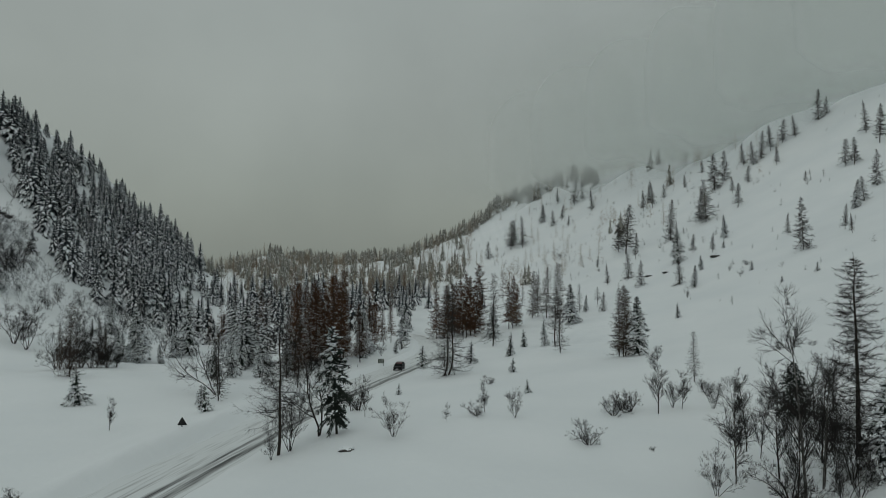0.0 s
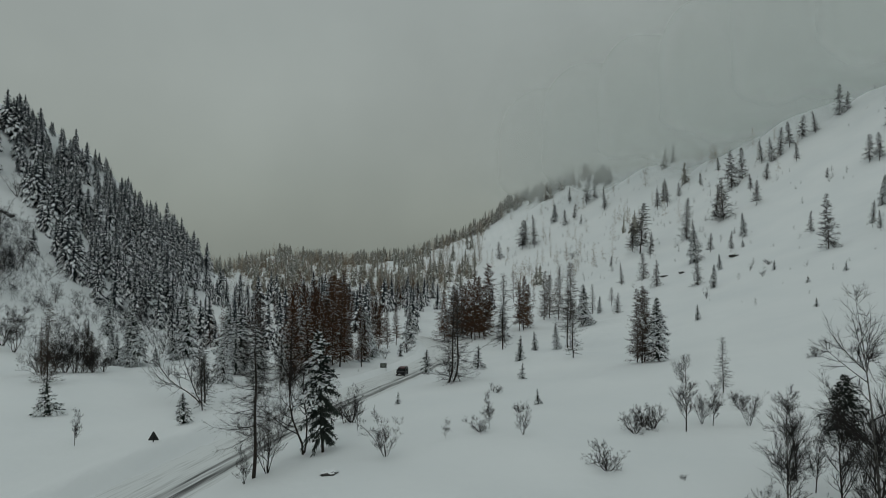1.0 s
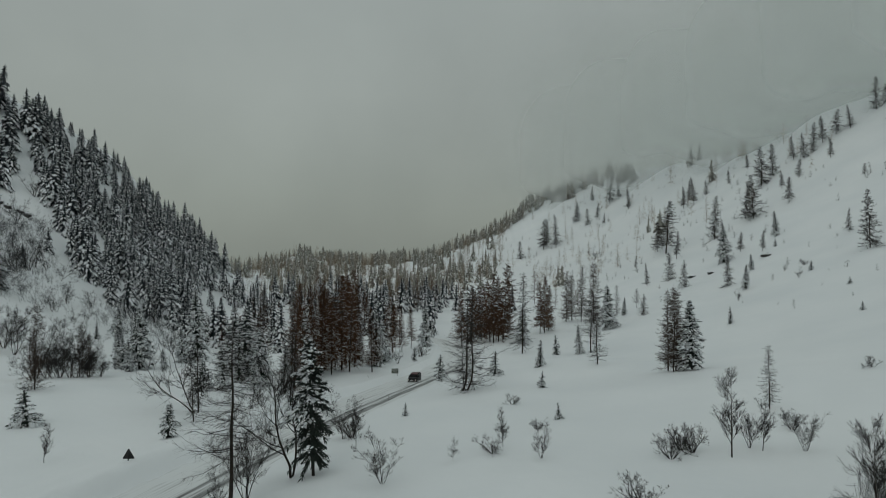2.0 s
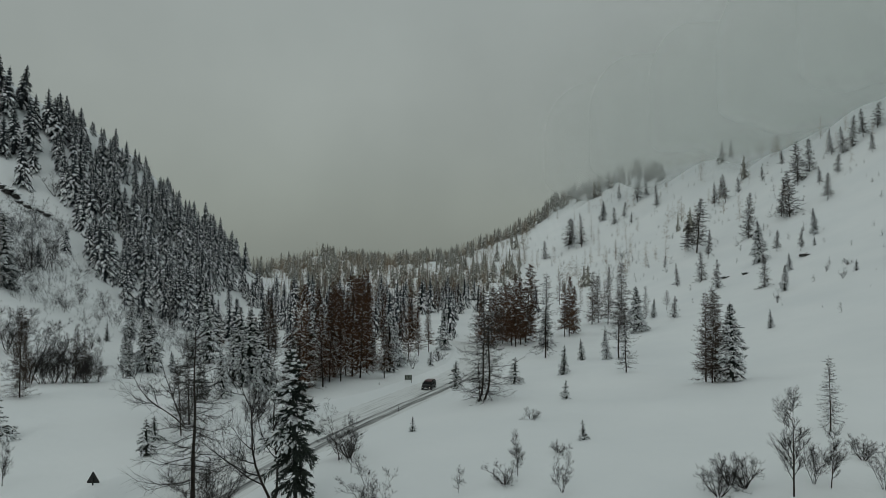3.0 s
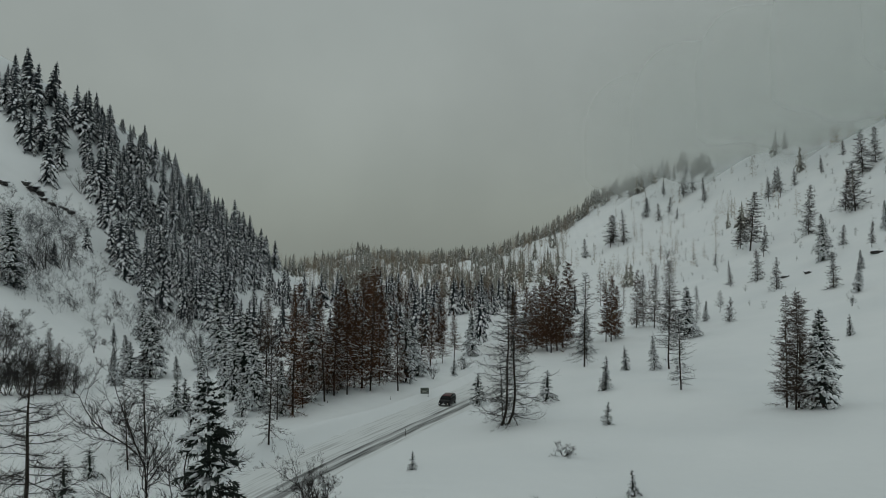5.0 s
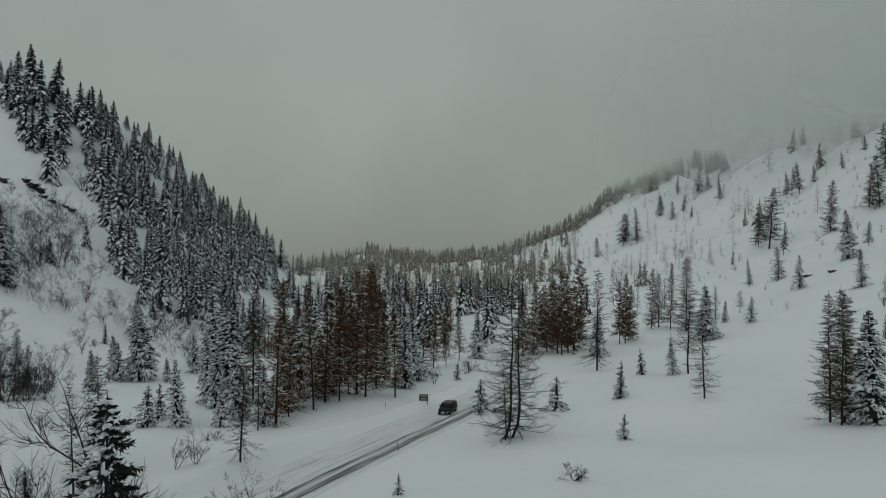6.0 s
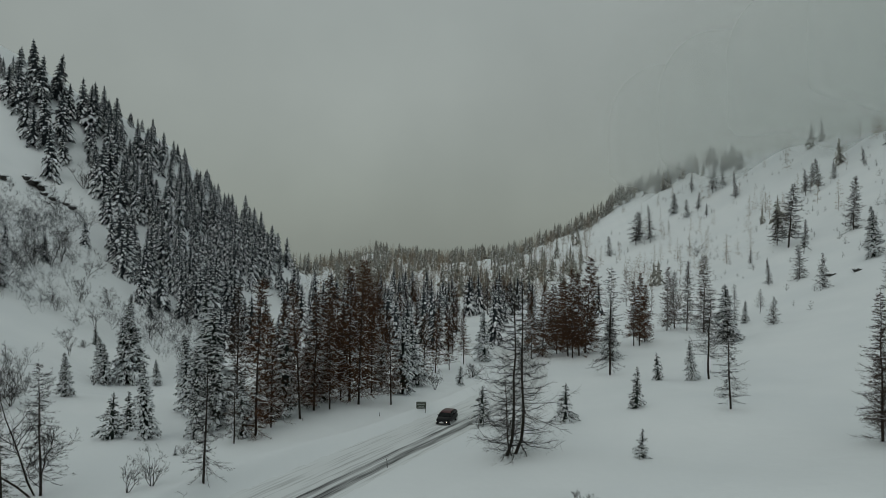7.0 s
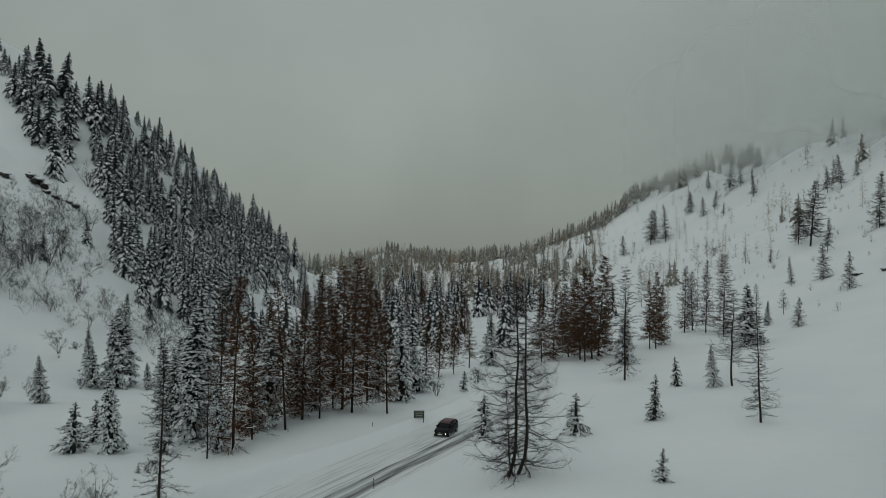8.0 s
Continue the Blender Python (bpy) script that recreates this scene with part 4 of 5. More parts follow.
def on_spur(x, y):
    base = -86 - 0.245 * (min(max(y, 150), 430) - 150)
    crest = float(np.interp(x, SPUR_X, SPUR_Y))
    if x > base or y < min(228 + max(0.0, -134 - x) * 1.0, crest - 8):
        return 0.0
    if x < -160 and crest - 12 < y:
        return 0.0
    return 1.0 if y < crest + 20 else 0.0


def on_spur_edge(x, y):
    crest = float(np.interp(x, SPUR_X, SPUR_Y))
    return 0.8 if crest - 14 < y < crest + 6 else 0.0


def on_valley_woods(x, y):
    # open snow runs on beyond the bend of the road
    if y < 188 - 0.25 * (x + 40) or (x > -12 and y < 255) or (abs(x + 0.139 * (y - 52) - 5.2) < 4 and y < 280):
        return 0.0
    return 0.8 if x < -12 else 0.08


def on_far_rise(x, y):
    crest = float(np.interp(x, CREST_X, CREST_Y))
    if y > crest + 15 or (x < -120 and y < 440):
        return 0.0
    edge = 1.0 if y > crest - 45 else 0.0
    dense = 0.75 if x < 5 + 0.15 * (y - 400) else 0.13
    dense *= 0.80 + 0.40 * math.sin(x * 0.075 + 1.7 * math.sin(y * 0.03)) * math.sin(y * 0.052 + 0.8)
    return max(dense, edge * (0.9 if x < 130 else 0.30))


def on_far_spruce(x, y):
    """Spruces keep to the crest and to clumps in the far larch wood."""
    crest = float(np.interp(x, CREST_X, CREST_Y))
    if y > crest - 45:
        return on_far_rise(x, y) * (0.9 if x < 130 else 0.12)
    if x > 5 + 0.15 * (y - 400):
        return 0.015
    return 0.55 * on_far_rise(x, y) * (1.0 if math.sin(x * 0.05 + 1.0) * math.sin(y * 0.04) + 0.3 * math.sin(x * 0.17) > 0.0 else 0.4)


def on_open_slope(x, y):
    crest = float(np.interp(x, CREST_X, CREST_Y))
    return 0.5 if max(60 - 0.14 * max(y - 270, 0), 25) < x < 0.72 * y and y < crest else 0.0


def on_left_thicket(x, y):
    d = (x + 132) + 0.75 * (y - 195)
    return 1.0 if -24 < d < 6 else (0.2 if -36 < d < 14 else 0.0)


def on_stream(x, y):
    return 1.0 if -106 - 0.2 * (y - 190) < x < -80 - 0.25 * (y - 190) else 0.0


rng = np.random.default_rng(11)
far_spruces = [far_spruce(200 + i, 120 + 4 * i, 0.20 + 0.010 * i, 0.95, 0.85) for i in range(8)]
farther_spruces = [far_spruce(210 + i, 40, 0.24 + 0.02 * i, 0.9, 0.8, lite=True) for i in range(6)]
far_larches = [larch_parts(230 + i, 1.0, 28, 10, 0.17 + 0.02 * i, 0.10, 0.004, 0.0085, 0.3, 0.3, far=True, power=0.6, comb=0.5, stout=3.0, girth=0.006) for i in range(5)]
seedlings = [larch_parts(250 + i, 1.0, 12, 9, 0.40, 0.05, 0.02, 0.022, 0.1, 0.5, far=True, power=0.5, comb=0.5, girth=0.02, stout=5.0) for i in range(4)]
valley_spruces = [far_spruce(260 + i, 105, 0.19 + 0.015 * i, 0.94, 0.85) for i in range(6)]
valley_larches = [larch_parts(270 + i, 1.0, 48, 34, 0.19, 0.12, 0.004, 0.0030, 0.3, 0.3, far=True, power=0.55, comb=0.5, stout=0.8) for i in range(4)]
far_bare = [bare_parts(240 + i, 1.0, 3, 0.7, (6, 5, 7), 0.15, 0.006, 0.1, 0.35, 0.0024, 0.0, 3) for i in range(4)]
woods("spruce_forest", "dense snow-laden spruce forest on the steep spur", "forest", scatter(rng, 1250, (-290, -95), (225, 420), on_spur, (10, 19)) + scatter(rng, 420, (-290, -158), (255, 365), on_spur_edge, (6, 12)), far_spruces, [BARK, DUSTED, TREE_SNOW], 3)
woods("valley_forest", "dark snowy spruces crowding the valley bottom", "forest", scatter(rng, 330, (-125, 30), (182, 335), on_valley_woods, (8, 16)), valley_spruces, [BARK, DUSTED, TREE_SNOW], 4)
woods("valley_larch_forest", "brown leafless larches among the valley spruces", "forest", scatter(rng, 330, (-80, 45), (165, 345), on_valley_woods, (9, 16)), valley_larches, [BARK, LARCH], 5)
# the haze over these spruces is put into their two colours
woods("far_forest", "haze-greyed snow-dusted spruces across the valley end", "forest", scatter(rng, 3000, (-255, 190), (335, 690), on_far_spruce, (9, 16)), farther_spruces, [BARK, FROST_HAZED, RIME_HAZED], 6)
# far trunks and twigs share the larch colour lightened for haze
woods("far_larch_forest", "bare larches scattered on the far snowy rise", "forest", scatter(rng, 3400, (-220, 190), (330, 680), on_far_rise, (8, 15)), far_larches, [LARCH_HAZED, LARCH_HAZED], 7)
woods("slope_scrub", "low twigs and seedlings poking through the slope's snow", "scrub", scatter(rng, 520, (40, 260), (120, 520), on_open_slope, (0.8, 2.6)) + scatter(rng, 520, (25, 170), (270, 570), on_open_slope, (1.5, 4.0)), seedlings, [BARK, LARCH_GREY], 8)
woods("frosted_thicket", "frosted leafless thicket below the rocks", "thicket", scatter(rng, 460, (-175, -105), (165, 255), on_left_thicket, (4, 9)), far_bare, [FROST_TWIG, FROST_TWIG], 9)
woods("stream_thicket", "grey frosted saplings along the gully", "thicket", scatter(rng, 160, (-125, -80), (175, 255), on_stream, (3, 8)), far_bare, [FROST_TWIG, FROST_TWIG], 10)


# ---- smaller things: car, signs, posts, rocks ----
def part(name, bm, mat, parent, label="", smooth=False):
    """One bmesh as one mesh object under a thing or a part."""
    me = bpy.data.meshes.new(name)
    bm.to_mesh(me)
    bm.free()
    me.materials.append(mat)
    if smooth:
        me.polygons.foreach_set("use_smooth", np.ones(len(me.polygons), dtype=bool))
    ob = new(name, me)
    ob.parent = parent
    if label:
        tagged(ob, label)
    return ob


def box(bm, sx, sy, sz, at=(0, 0, 0), turn=None, bevel=0.0):
    m = Matrix.Translation(at) @ (turn if turn is not None else Matrix.Identity(4)) @ Matrix.Diagonal((sx, sy, sz, 1))
    made = bmesh.ops.create_cube(bm, size=1, matrix=m)
    if bevel:
        edges = list({e for v in made["verts"] for e in v.link_edges})
        bmesh.ops.bevel(bm, geom=edges, offset=bevel, segments=2, affect="EDGES")
    return bm


def rod(bm, r, depth, at=(0, 0, 0), turn=None, segments=12, r2=None):
    m = Matrix.Translation(at) @ (turn if turn is not None else Matrix.Identity(4))
    bmesh.ops.create_cone(bm, cap_ends=True, segments=segments, radius1=r, radius2=r if r2 is None else r2, depth=depth, matrix=m)
    return bm


def loft(bm, rings):
    rows = [[bm.verts.new(p) for p in ring] for ring in rings]
    n = len(rows[0])
    for a, b in zip(rows, rows[1:]):
        for i in range(n):
            bm.faces.new((a[i], a[(i + 1) % n], b[(i + 1) % n], b[i]))
    bm.faces.new(rows[0][::-1])
    bm.faces.new(rows[-1])
    bmesh.ops.recalc_face_normals(bm, faces=bm.faces)
    return bm


PAINT = material("dark_car_paint", [(0.004, 0.004, 0.005), (0.008, 0.008, 0.009)], 0.4, 3.0, spec=0.12)
ROOF_PAINT = material("deep_red_roof_paint", [(0.055, 0.012, 0.014), (0.075, 0.018, 0.020)], 0.35, 3.0, spec=0.5)
GLASS = material("dark_glass", [(0.004, 0.005, 0.005), (0.008, 0.009, 0.010)], 0.2, 2.0, spec=0.15)
RUBBER = material("rubber", [(0.012, 0.012, 0.012), (0.03, 0.03, 0.03)], 0.85, 8.0)
ALLOY = material("alloy", [(0.30, 0.30, 0.31), (0.42, 0.42, 0.43)], 0.35, 5.0)
PLATE = material("pale_plate", [(0.62, 0.63, 0.63), (0.70, 0.70, 0.70)], 0.5, 6.0)
SIGN_BACK = material("grey_sign_metal", [(0.008, 0.009, 0.009), (0.020, 0.021, 0.021)], 0.6, 5.0, bump=0.2, bump_scale=12.0)
SIGN_EDGE = material("pale_sign_rim", [(0.20, 0.20, 0.20), (0.30, 0.30, 0.30)], 0.5, 6.0)
SIGN_BOARD = material("weathered_green_board", [(0.030, 0.042, 0.032), (0.065, 0.075, 0.058)], 0.6, 3.0, bump=0.2, bump_scale=8.0)
SIGN_LINE = material("pale_frame_bars", [(0.34, 0.36, 0.34), (0.46, 0.47, 0.45)], 0.6, 9.0)
POST = material("dark_post_wood", [(0.020, 0.017, 0.015), (0.060, 0.050, 0.042)], 0.85, 9.0, bump=0.4, bump_scale=20.0)
LAMP = bpy.data.materials.new("lit_headlamp")
LAMP.use_nodes = True
LAMP.node_tree.nodes["Principled BSDF"].inputs["Emission Color"].default_value = (1.0, 0.97, 0.90, 1)
LAMP.node_tree.nodes["Principled BSDF"].inputs["Emission Strength"].default_value = 2.5


def build_car(x, y, heading):
    """A small dark hatchback, nose along its +x."""
    car = new("car")
    # body: x, half width, underside, belt line
    spec = [(-1.98, 0.70, 0.42, 0.78), (-1.90, 0.82, 0.30, 0.92), (-1.30, 0.865, 0.24, 0.96), (-0.2, 0.87, 0.22, 0.94), (0.75, 0.87, 0.22, 0.93),
            (1.30, 0.86, 0.24, 0.90), (1.75, 0.82, 0.28, 0.80), (1.98, 0.70, 0.34, 0.68), (2.06, 0.55, 0.40, 0.60)]
    rings = []
    for sx, w, lo, hi in spec:
        mid = (lo + hi) / 2
        rings.append([(sx, -w * 0.88, lo), (sx, -w, lo + 0.12), (sx, -w, mid + 0.06), (sx, -w * 0.94, hi - 0.05), (sx, -w * 0.80, hi),
                      (sx, w * 0.80, hi), (sx, w * 0.94, hi - 0.05), (sx, w, mid + 0.06), (sx, w, lo + 0.12), (sx, w * 0.88, lo)])
    bm = loft(bmesh.new(), rings)
    body = part("body", bm, PAINT, car, smooth=True)
    # glasshouse and roof
    cab = [(-1.92, 0.70, 0.92, 0.93), (-1.62, 0.66, 0.90, 1.33), (-1.35, 0.62, 0.90, 1.42), (-0.45, 0.63, 0.90, 1.46), (0.18, 0.62, 0.90, 1.43), (0.46, 0.64, 0.90, 1.30), (1.10, 0.70, 0.88, 0.90)]
    rings = [[(sx, -0.76, lo), (sx, -(w + 0.06 if hi > 1.2 else 0.75), hi - 0.04), (sx, -w * 0.85, hi), (sx, w * 0.85, hi), (sx, (w + 0.06 if hi > 1.2 else 0.75), hi - 0.04), (sx, 0.76, lo)] for sx, w, lo, hi in cab]
    part("glasshouse", loft(bmesh.new(), rings), GLASS, car, "dark tinted car windows", smooth=True)
    roof = [(sx, w, hi) for sx, _, lo, hi in cab[1:6] for w in ((0.60 if hi > 1.35 else 0.64),)]
    rings = [[(sx, -w - 0.03, hi - 0.03), (sx, -w * 0.85, hi + 0.022), (sx, w * 0.85, hi + 0.022), (sx, w + 0.03, hi - 0.03)] for sx, w, hi in roof]
    part("roof", loft(bmesh.new(), rings), ROOF_PAINT, car, "dark red roof panel", smooth=True)
    for side in (-1, 1):
        for px, lean in ((0.80, -38), (-0.45, 0), (-1.70, 30)):
            bm = box(bmesh.new(), 0.07, 0.05, 0.62 if px > 0 else 0.50, (px, side * 0.735, 1.12 if px > 0 else 1.16), pose(0, 0, 0, side * 14, lean, 0), 0.012)
            part("pillar", bm, PAINT, car)
        bm = box(bmesh.new(), 0.16, 0.20, 0.13, (0.62, side * 0.93, 1.00), None, 0.04)
        part("wing_mirror", bm, PAINT, car)
        bm = box(bmesh.new(), 0.26, 0.30, 0.12, (1.83, side * 0.60, 0.70), pose(0, 0, 0, 0, 22, side * 24), 0.04)
        part("headlight", bm, GLASS, car, "clear headlight cluster")
        bm = rod(bmesh.new(), 0.055, 0.05, (2.0, side * 0.62, 0.53), pose(0, 0, 0, 0, 90, 0))
        part("daytime_lamp", bm, LAMP, car, "lit white daytime lamp")
        for px in (1.26, -1.24):
            wheel = part("wheel", rod(bmesh.new(), 0.31, 0.20, (px, side * 0.78, 0.31), pose(0, 0, 0, 90, 0, 0), 20), RUBBER, car)
            part("rim", rod(bmesh.new(), 0.19, 0.212, (px, side * 0.78, 0.31), pose(0, 0, 0, 90, 0, 0), 12), ALLOY, wheel, "grey alloy rim")
    part("grille", box(bmesh.new(), 0.06, 0.78, 0.20, (2.02, 0, 0.42), None, 0.02), RUBBER, car)
    part("badge", box(bmesh.new(), 0.03, 0.11, 0.13, (2.075, 0, 0.60), pose(0, 0, 0, 45, 0, 0), 0.008), ALLOY, car)
    part("number_plate", box(bmesh.new(), 0.02, 0.52, 0.11, (2.075, 0, 0.44), None, 0.004), PLATE, car, "pale blank number plate")
    car.matrix_basis = pose(x, y, float(road_z(np.array(y))) - 0.02, 0, 0, heading) @ tree_scale(0.95)
    tagged(car, "small dark hatchback with lit lamps on the snowy road", "car")


def build_warning_sign(x, y, turn):
    """A triangular warning sign seen from the rear, on a short post."""
    sign = new("warning_sign")
    z0 = height_at(x, y)

    def tri(r, depth, yoff, round_off):
        bm = bmesh.new()
        rod(bm, r, depth, (0, yoff, 1.42), Matrix(((1, 0, 0, 0), (0, 0, -1, 0), (0, 1, 0, 0), (0, 0, 0, 1))), 3)
        bmesh.ops.bevel(bm, geom=[e for e in bm.edges if abs(e.verts[0].co.y - e.verts[1].co.y) > depth / 2], offset=round_off, segments=3, affect="EDGES")
        return bm

    part("panel", tri(0.56, 0.02, 0.0, 0.05), SIGN_BACK, sign, "dark grey rear of a triangular plate")
    part("rim", tri(0.60, 0.016, 0.014, 0.06), SIGN_EDGE, sign, "pale folded rim")
    part("bracket", box(bmesh.new(), 0.34, 0.03, 0.05, (0, -0.03, 1.30), None, 0.006), SIGN_BACK, sign)
    part("post", rod(bmesh.new(), 0.055, 1.6, (0, -0.05, 0.70), None, 12), SIGN_BACK, sign)
    sign.matrix_basis = pose(x, y, z0 - 0.98, 0, 0, turn)
    tagged(sign, "grey triangular warning sign seen from behind in snow", "road sign")


def build_board(x, y, turn):
    """The back of a low green sign with four pale frame bars, on two posts."""
    board = new("notice_board")
    panel = part("panel", box(bmesh.new(), 1.20, 0.05, 0.86, (0, 0, 0.72), None, 0.012), SIGN_BOARD, board)
    for z, w in ((1.00, 0.92), (0.80, 0.98), (0.60, 0.70), (0.42, 0.96)):
        part("frame_bar", box(bmesh.new(), w, 0.008, 0.045, (0, -0.030, z), None, 0.002), SIGN_LINE, panel)
    for sx in (-0.50, 0.50):
        part("post", rod(bmesh.new(), 0.04, 1.7, (sx, 0.05, 0.30), None, 10), POST, board)
    part("snow_cap", box(bmesh.new(), 1.22, 0.10, 0.07, (0, 0.0, 1.185), None, 0.03), TREE_SNOW, board, "thin cap of snow")
    board.matrix_basis = pose(x, y, height_at(x, y) - 0.24, 0, 0, turn)
    tagged(board, "low dark green sign seen from behind beside the road", "sign board")


def build_post(x, y, h):
    post = new("road_post")
    part("shaft", rod(bmesh.new(), 0.035, h + 0.5, (0, 0, (h - 0.5) / 2), None, 10, 0.028), POST, post)
    part("band", rod(bmesh.new(), 0.038, 0.14, (0, 0, h * 0.78), None, 10), SIGN_EDGE, post, "pale reflector band")
    post.matrix_basis = pose(x, y, height_at(x, y), 2, -3, 0)
    tagged(post, "thin dark marker post in the roadside snow", "marker post", "road marker posts")


def build_rock(x, y, sx, sy, sz, seed, turn=0.0):
    """A dark jagged ledge half buried, under a lip of snow. Also stands in for a shaded snow hollow."""
    rock = new("rock")
    for name, mat in (("stone", ROCK), ("snow_cap", TREE_SNOW)):
        cap = name == "snow_cap"
        bm = bmesh.new()
        bmesh.ops.create_icosphere(bm, subdivisions=4, radius=1)
        for v in bm.verts:
            p = v.co.copy()
            q = Vector((round(p.x * 3) / 3, p.y, round(p.z * 4) / 4)) if not cap else p
            n = noise.noise(p * 1.5 + Vector((seed, 0, 0))) * 0.5 + noise.noise(q * 4.0 + Vector((0, seed, 0))) * 0.40 + (0 if cap else noise.noise(p * 10 + Vector((0, 0, seed))) * 0.15)
            v.co = p * (1 + n * (0.5 if cap else 1.0))
            if cap:
                v.co.z = max(v.co.z, -0.12) * 0.55
                v.co = Vector((v.co.x * sx * 1.12, v.co.y * sy * 1.25 + 0.42 * sy, v.co.z * sz + 0.42 * sz))
            else:
                v.co = Vector((v.co.x * sx, v.co.y * sy, v.co.z * sz * 0.8))
        part(name, bm, mat, rock, "snow lying on the ledge" if cap else "", smooth=cap)
    rock.matrix_basis = pose(x, y, height_at(x, y) + sz * 0.05, 0, 0, turn)
    tagged(rock, "dark rock ledge or stand-in for a hollow in the snow", "rock", "rocks in the snow")


ROCK_SPOTS = [
    # the first is an open snow hollow, its shade made as dark stone
    (-8.1, 53.8, 0.52, 0.40, 0.30, 8), (-192.8, 243.2, 2.6, 1.4, 1.4, -30), (-194.5, 255.5, 2.4, 1.3, 1.5, -35),
    (-191.2, 255.2, 4.2, 1.6, 1.6, -42), (-188.4, 255.6, 2.8, 1.4, 1.9, -30), (-184.5, 253.0, 1.9, 1.1, 1.0, -20),
    (-181.8, 254.0, 1.8, 1.1, 1.4, -25), (-177.5, 258.3, 2.6, 1.2, 1.2, -15), (-179.4, 257.6, 1.6, 1.0, 1.0, -5),
    (-187.7, 319.0, 3.4, 2.2, 2.4, 20), (103.8, 241.3, 2.4, 1.2, 0.9, 20), (81.7, 252.6, 1.5, 0.9, 0.7, 30), (86.5, 247.1, 1.4, 0.8, 0.7, 20),
]
build_car(-8.5, 123.3, -98)
build_warning_sign(-26.7, 65.4, 6)
build_board(-12.25, 126.2, 12)
for px, py, ph in ((-10.2, 103.6, 0.9), (-16.3, 121.8, 0.5), (-23.4, 116.0, 0.35)):
    build_post(px, py, ph)
for i, (px, py, sx, sy, sz, turn) in enumerate(ROCK_SPOTS):
    build_rock(px, py, sx, sy, sz, 5 + i, turn)


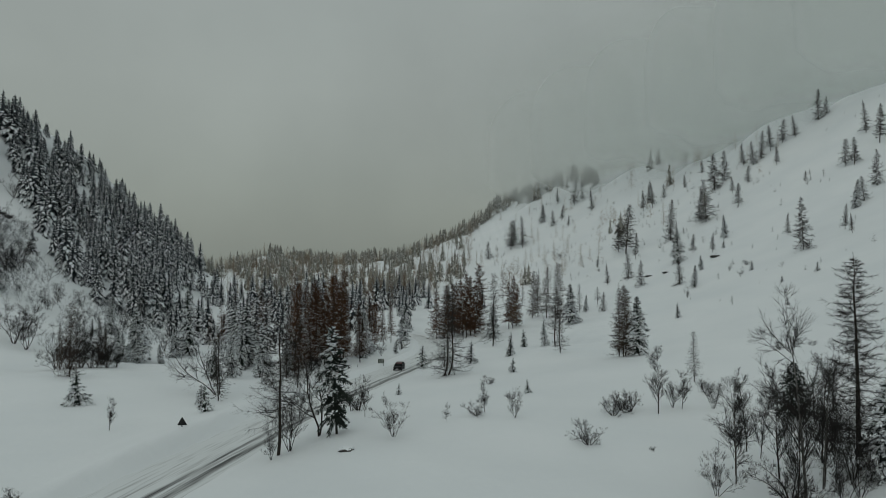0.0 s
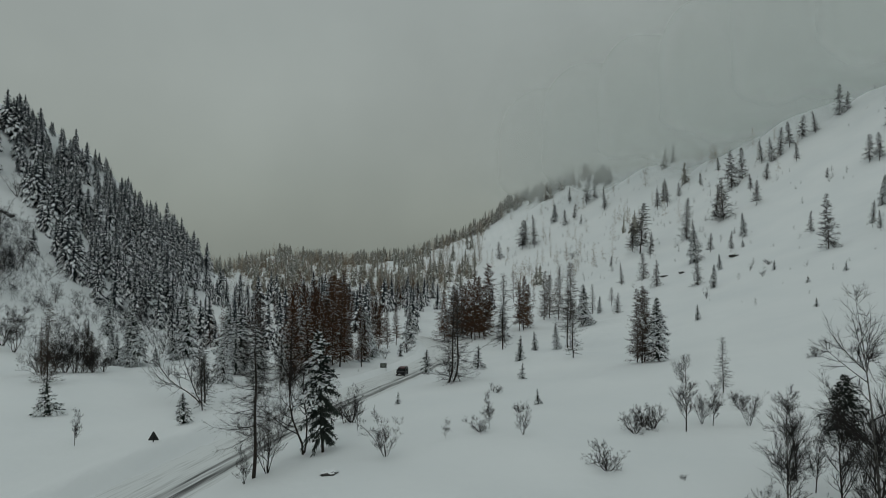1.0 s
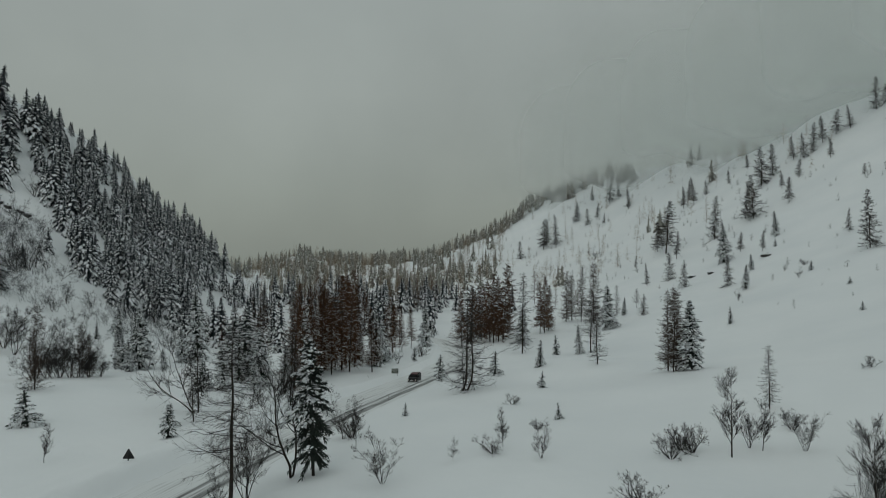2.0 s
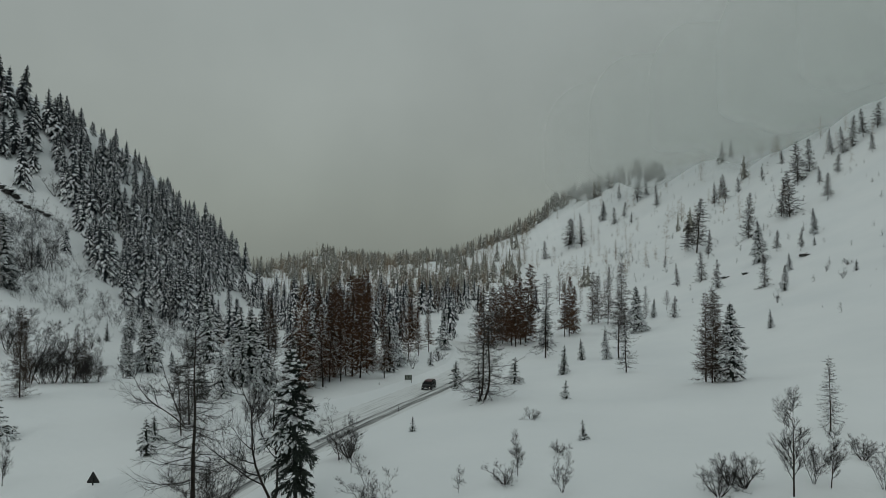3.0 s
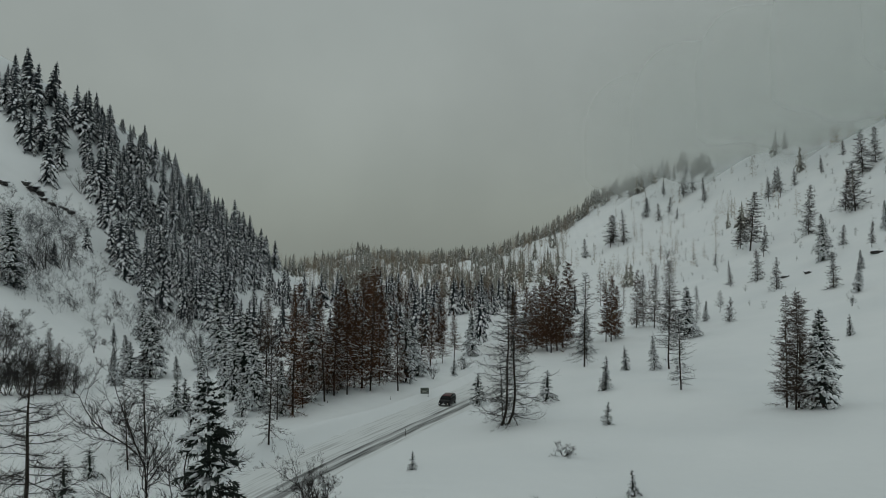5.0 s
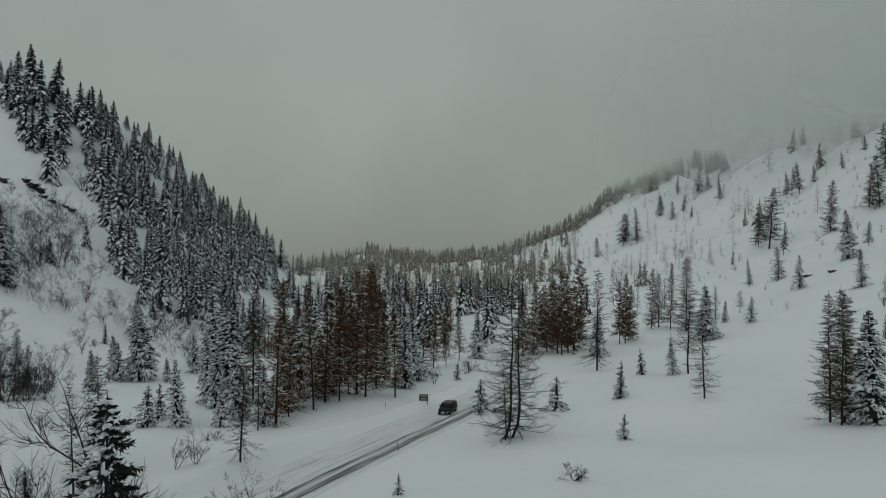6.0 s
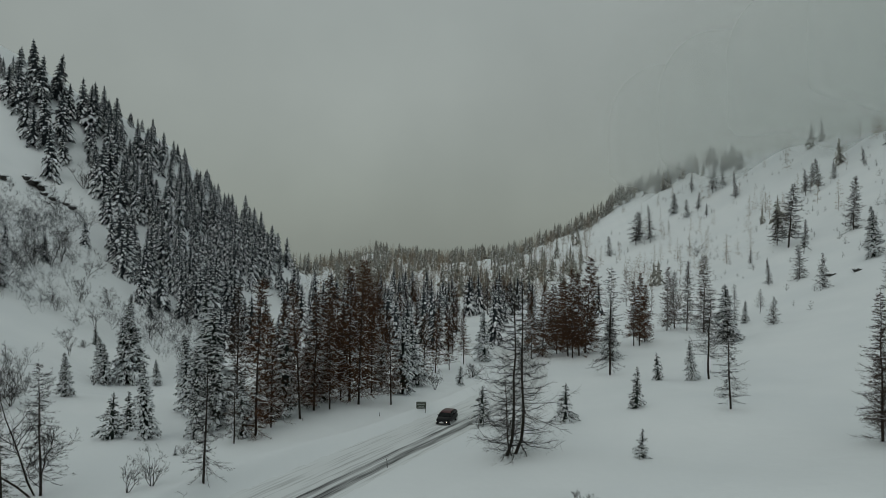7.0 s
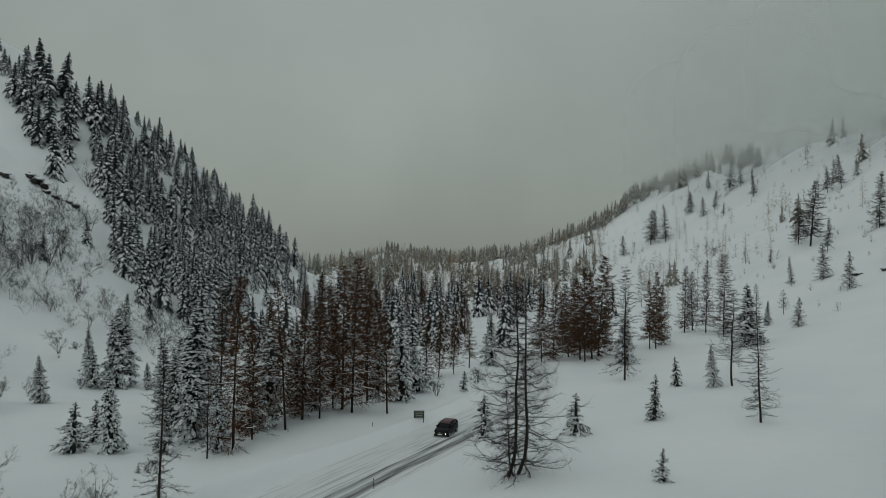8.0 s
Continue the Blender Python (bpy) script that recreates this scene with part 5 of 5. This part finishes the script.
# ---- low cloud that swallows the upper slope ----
def cloud_material():
    m = bpy.data.materials.new("thin_cloud")
    m.use_nodes = True
    n, l = m.node_tree.nodes, m.node_tree.links
    n.clear()
    out, mix = n.new("ShaderNodeOutputMaterial"), n.new("ShaderNodeMixShader")
    clear, soft, thru, both = n.new("ShaderNodeBsdfTransparent"), n.new("ShaderNodeBsdfDiffuse"), n.new("ShaderNodeBsdfTranslucent"), n.new("ShaderNodeMixShader")
    for b in (soft, thru):
        b.inputs["Color"].default_value = (0.74, 0.77, 0.76, 1)
    both.inputs[0].default_value = 0.5
    l.new(soft.outputs[0], both.inputs[1])
    l.new(thru.outputs[0], both.inputs[2])
    co, sep, tex = n.new("ShaderNodeTexCoord"), n.new("ShaderNodeSeparateXYZ"), n.new("ShaderNodeTexNoise")
    tex.inputs["Scale"].default_value, tex.inputs["Detail"].default_value = 0.014, 5.0
    uv = n.new("ShaderNodeUVMap")
    l.new(co.outputs["Object"], tex.inputs["Vector"])
    l.new(uv.outputs[0], sep.inputs[0])
    add = n.new("ShaderNodeMath")
    add.operation = "MULTIPLY_ADD"
    add.inputs[1].default_value, add.inputs[2].default_value = 0.16, -0.08
    l.new(tex.outputs["Fac"], add.inputs[0])
    up = n.new("ShaderNodeMath")
    up.operation = "ADD"
    l.new(sep.outputs["Y"], up.inputs[0])
    l.new(add.outputs[0], up.inputs[1])
    rise = n.new("ShaderNodeMapRange")
    rise.interpolation_type = "SMOOTHSTEP"
    rise.inputs["From Min"].default_value, rise.inputs["From Max"].default_value = 0.01, 0.10
    rise.inputs["To Min"].default_value, rise.inputs["To Max"].default_value = 0.0, 0.50
    l.new(up.outputs[0], rise.inputs["Value"])
    side = n.new("ShaderNodeMapRange")
    side.interpolation_type = "SMOOTHSTEP"
    side.inputs["From Min"].default_value, side.inputs["From Max"].default_value = 0.0, 0.16
    l.new(sep.outputs["X"], side.inputs["Value"])
    foot = n.new("ShaderNodeMapRange")
    foot.interpolation_type = "SMOOTHSTEP"
    foot.inputs["From Min"].default_value, foot.inputs["From Max"].default_value = 0.0, 0.03
    l.new(sep.outputs["Y"], foot.inputs["Value"])
    m1, m2 = n.new("ShaderNodeMath"), n.new("ShaderNodeMath")
    m1.operation = m2.operation = "MULTIPLY"
    l.new(rise.outputs[0], m1.inputs[0])
    l.new(side.outputs[0], m1.inputs[1])
    l.new(m1.outputs[0], m2.inputs[0])
    l.new(foot.outputs[0], m2.inputs[1])
    crown = n.new("ShaderNodeMapRange")
    crown.interpolation_type = "SMOOTHSTEP"
    crown.inputs["From Min"].default_value, crown.inputs["From Max"].default_value = 0.62, 0.22
    l.new(sep.outputs["Y"], crown.inputs["Value"])
    m3 = n.new("ShaderNodeMath")
    m3.operation = "MULTIPLY"
    l.new(m2.outputs[0], m3.inputs[0])
    l.new(crown.outputs[0], m3.inputs[1])
    l.new(m3.outputs[0], mix.inputs[0])
    l.new(clear.outputs[0], mix.inputs[1])
    l.new(both.outputs[0], mix.inputs[2])
    l.new(mix.outputs[0], out.inputs["Surface"])
    return m


def build_cloud():
    """Sheets of thin cloud, one behind another, along the upper slope."""
    vs, fs, uvs, n = [], [], [], 0
    for y0, x0, z0 in ((305, 150, 106), (350, 124, 98), (400, 94, 89), (455, 60, 81), (515, 20, 73), (590, -20, 65)):
        x1, z1 = 0.95 * y0 + 90, z0 + 150 + 0.28 * y0
        c = np.array([(x0, 0), (x1, 0), (x0, 1), (x1, 1)], float)
        vs.append(np.stack([c[:, 0], y0 + 20 * c[:, 1], z0 - 8 + (z1 - z0) * c[:, 1]], 1))
        uvs.append(np.stack([(c[:, 0] - x0) / (x1 - x0), c[:, 1]], -1))
        fs.append(grid_faces(2, 2) + n)
        n += 4
    ob = mesh_ob("low_cloud", np.concatenate(vs), fs, [cloud_material()])
    layer = ob.data.uv_layers.new(name="drift")
    idx = np.empty(len(ob.data.loops), dtype=np.int32)
    ob.data.loops.foreach_get("vertex_index", idx)
    layer.data.foreach_set("uv", np.concatenate(uvs)[idx].astype(np.float32).ravel())
    tagged(ob, "thin grey cloud drifting across the upper slope", "cloud", kind="stuff")


build_cloud()
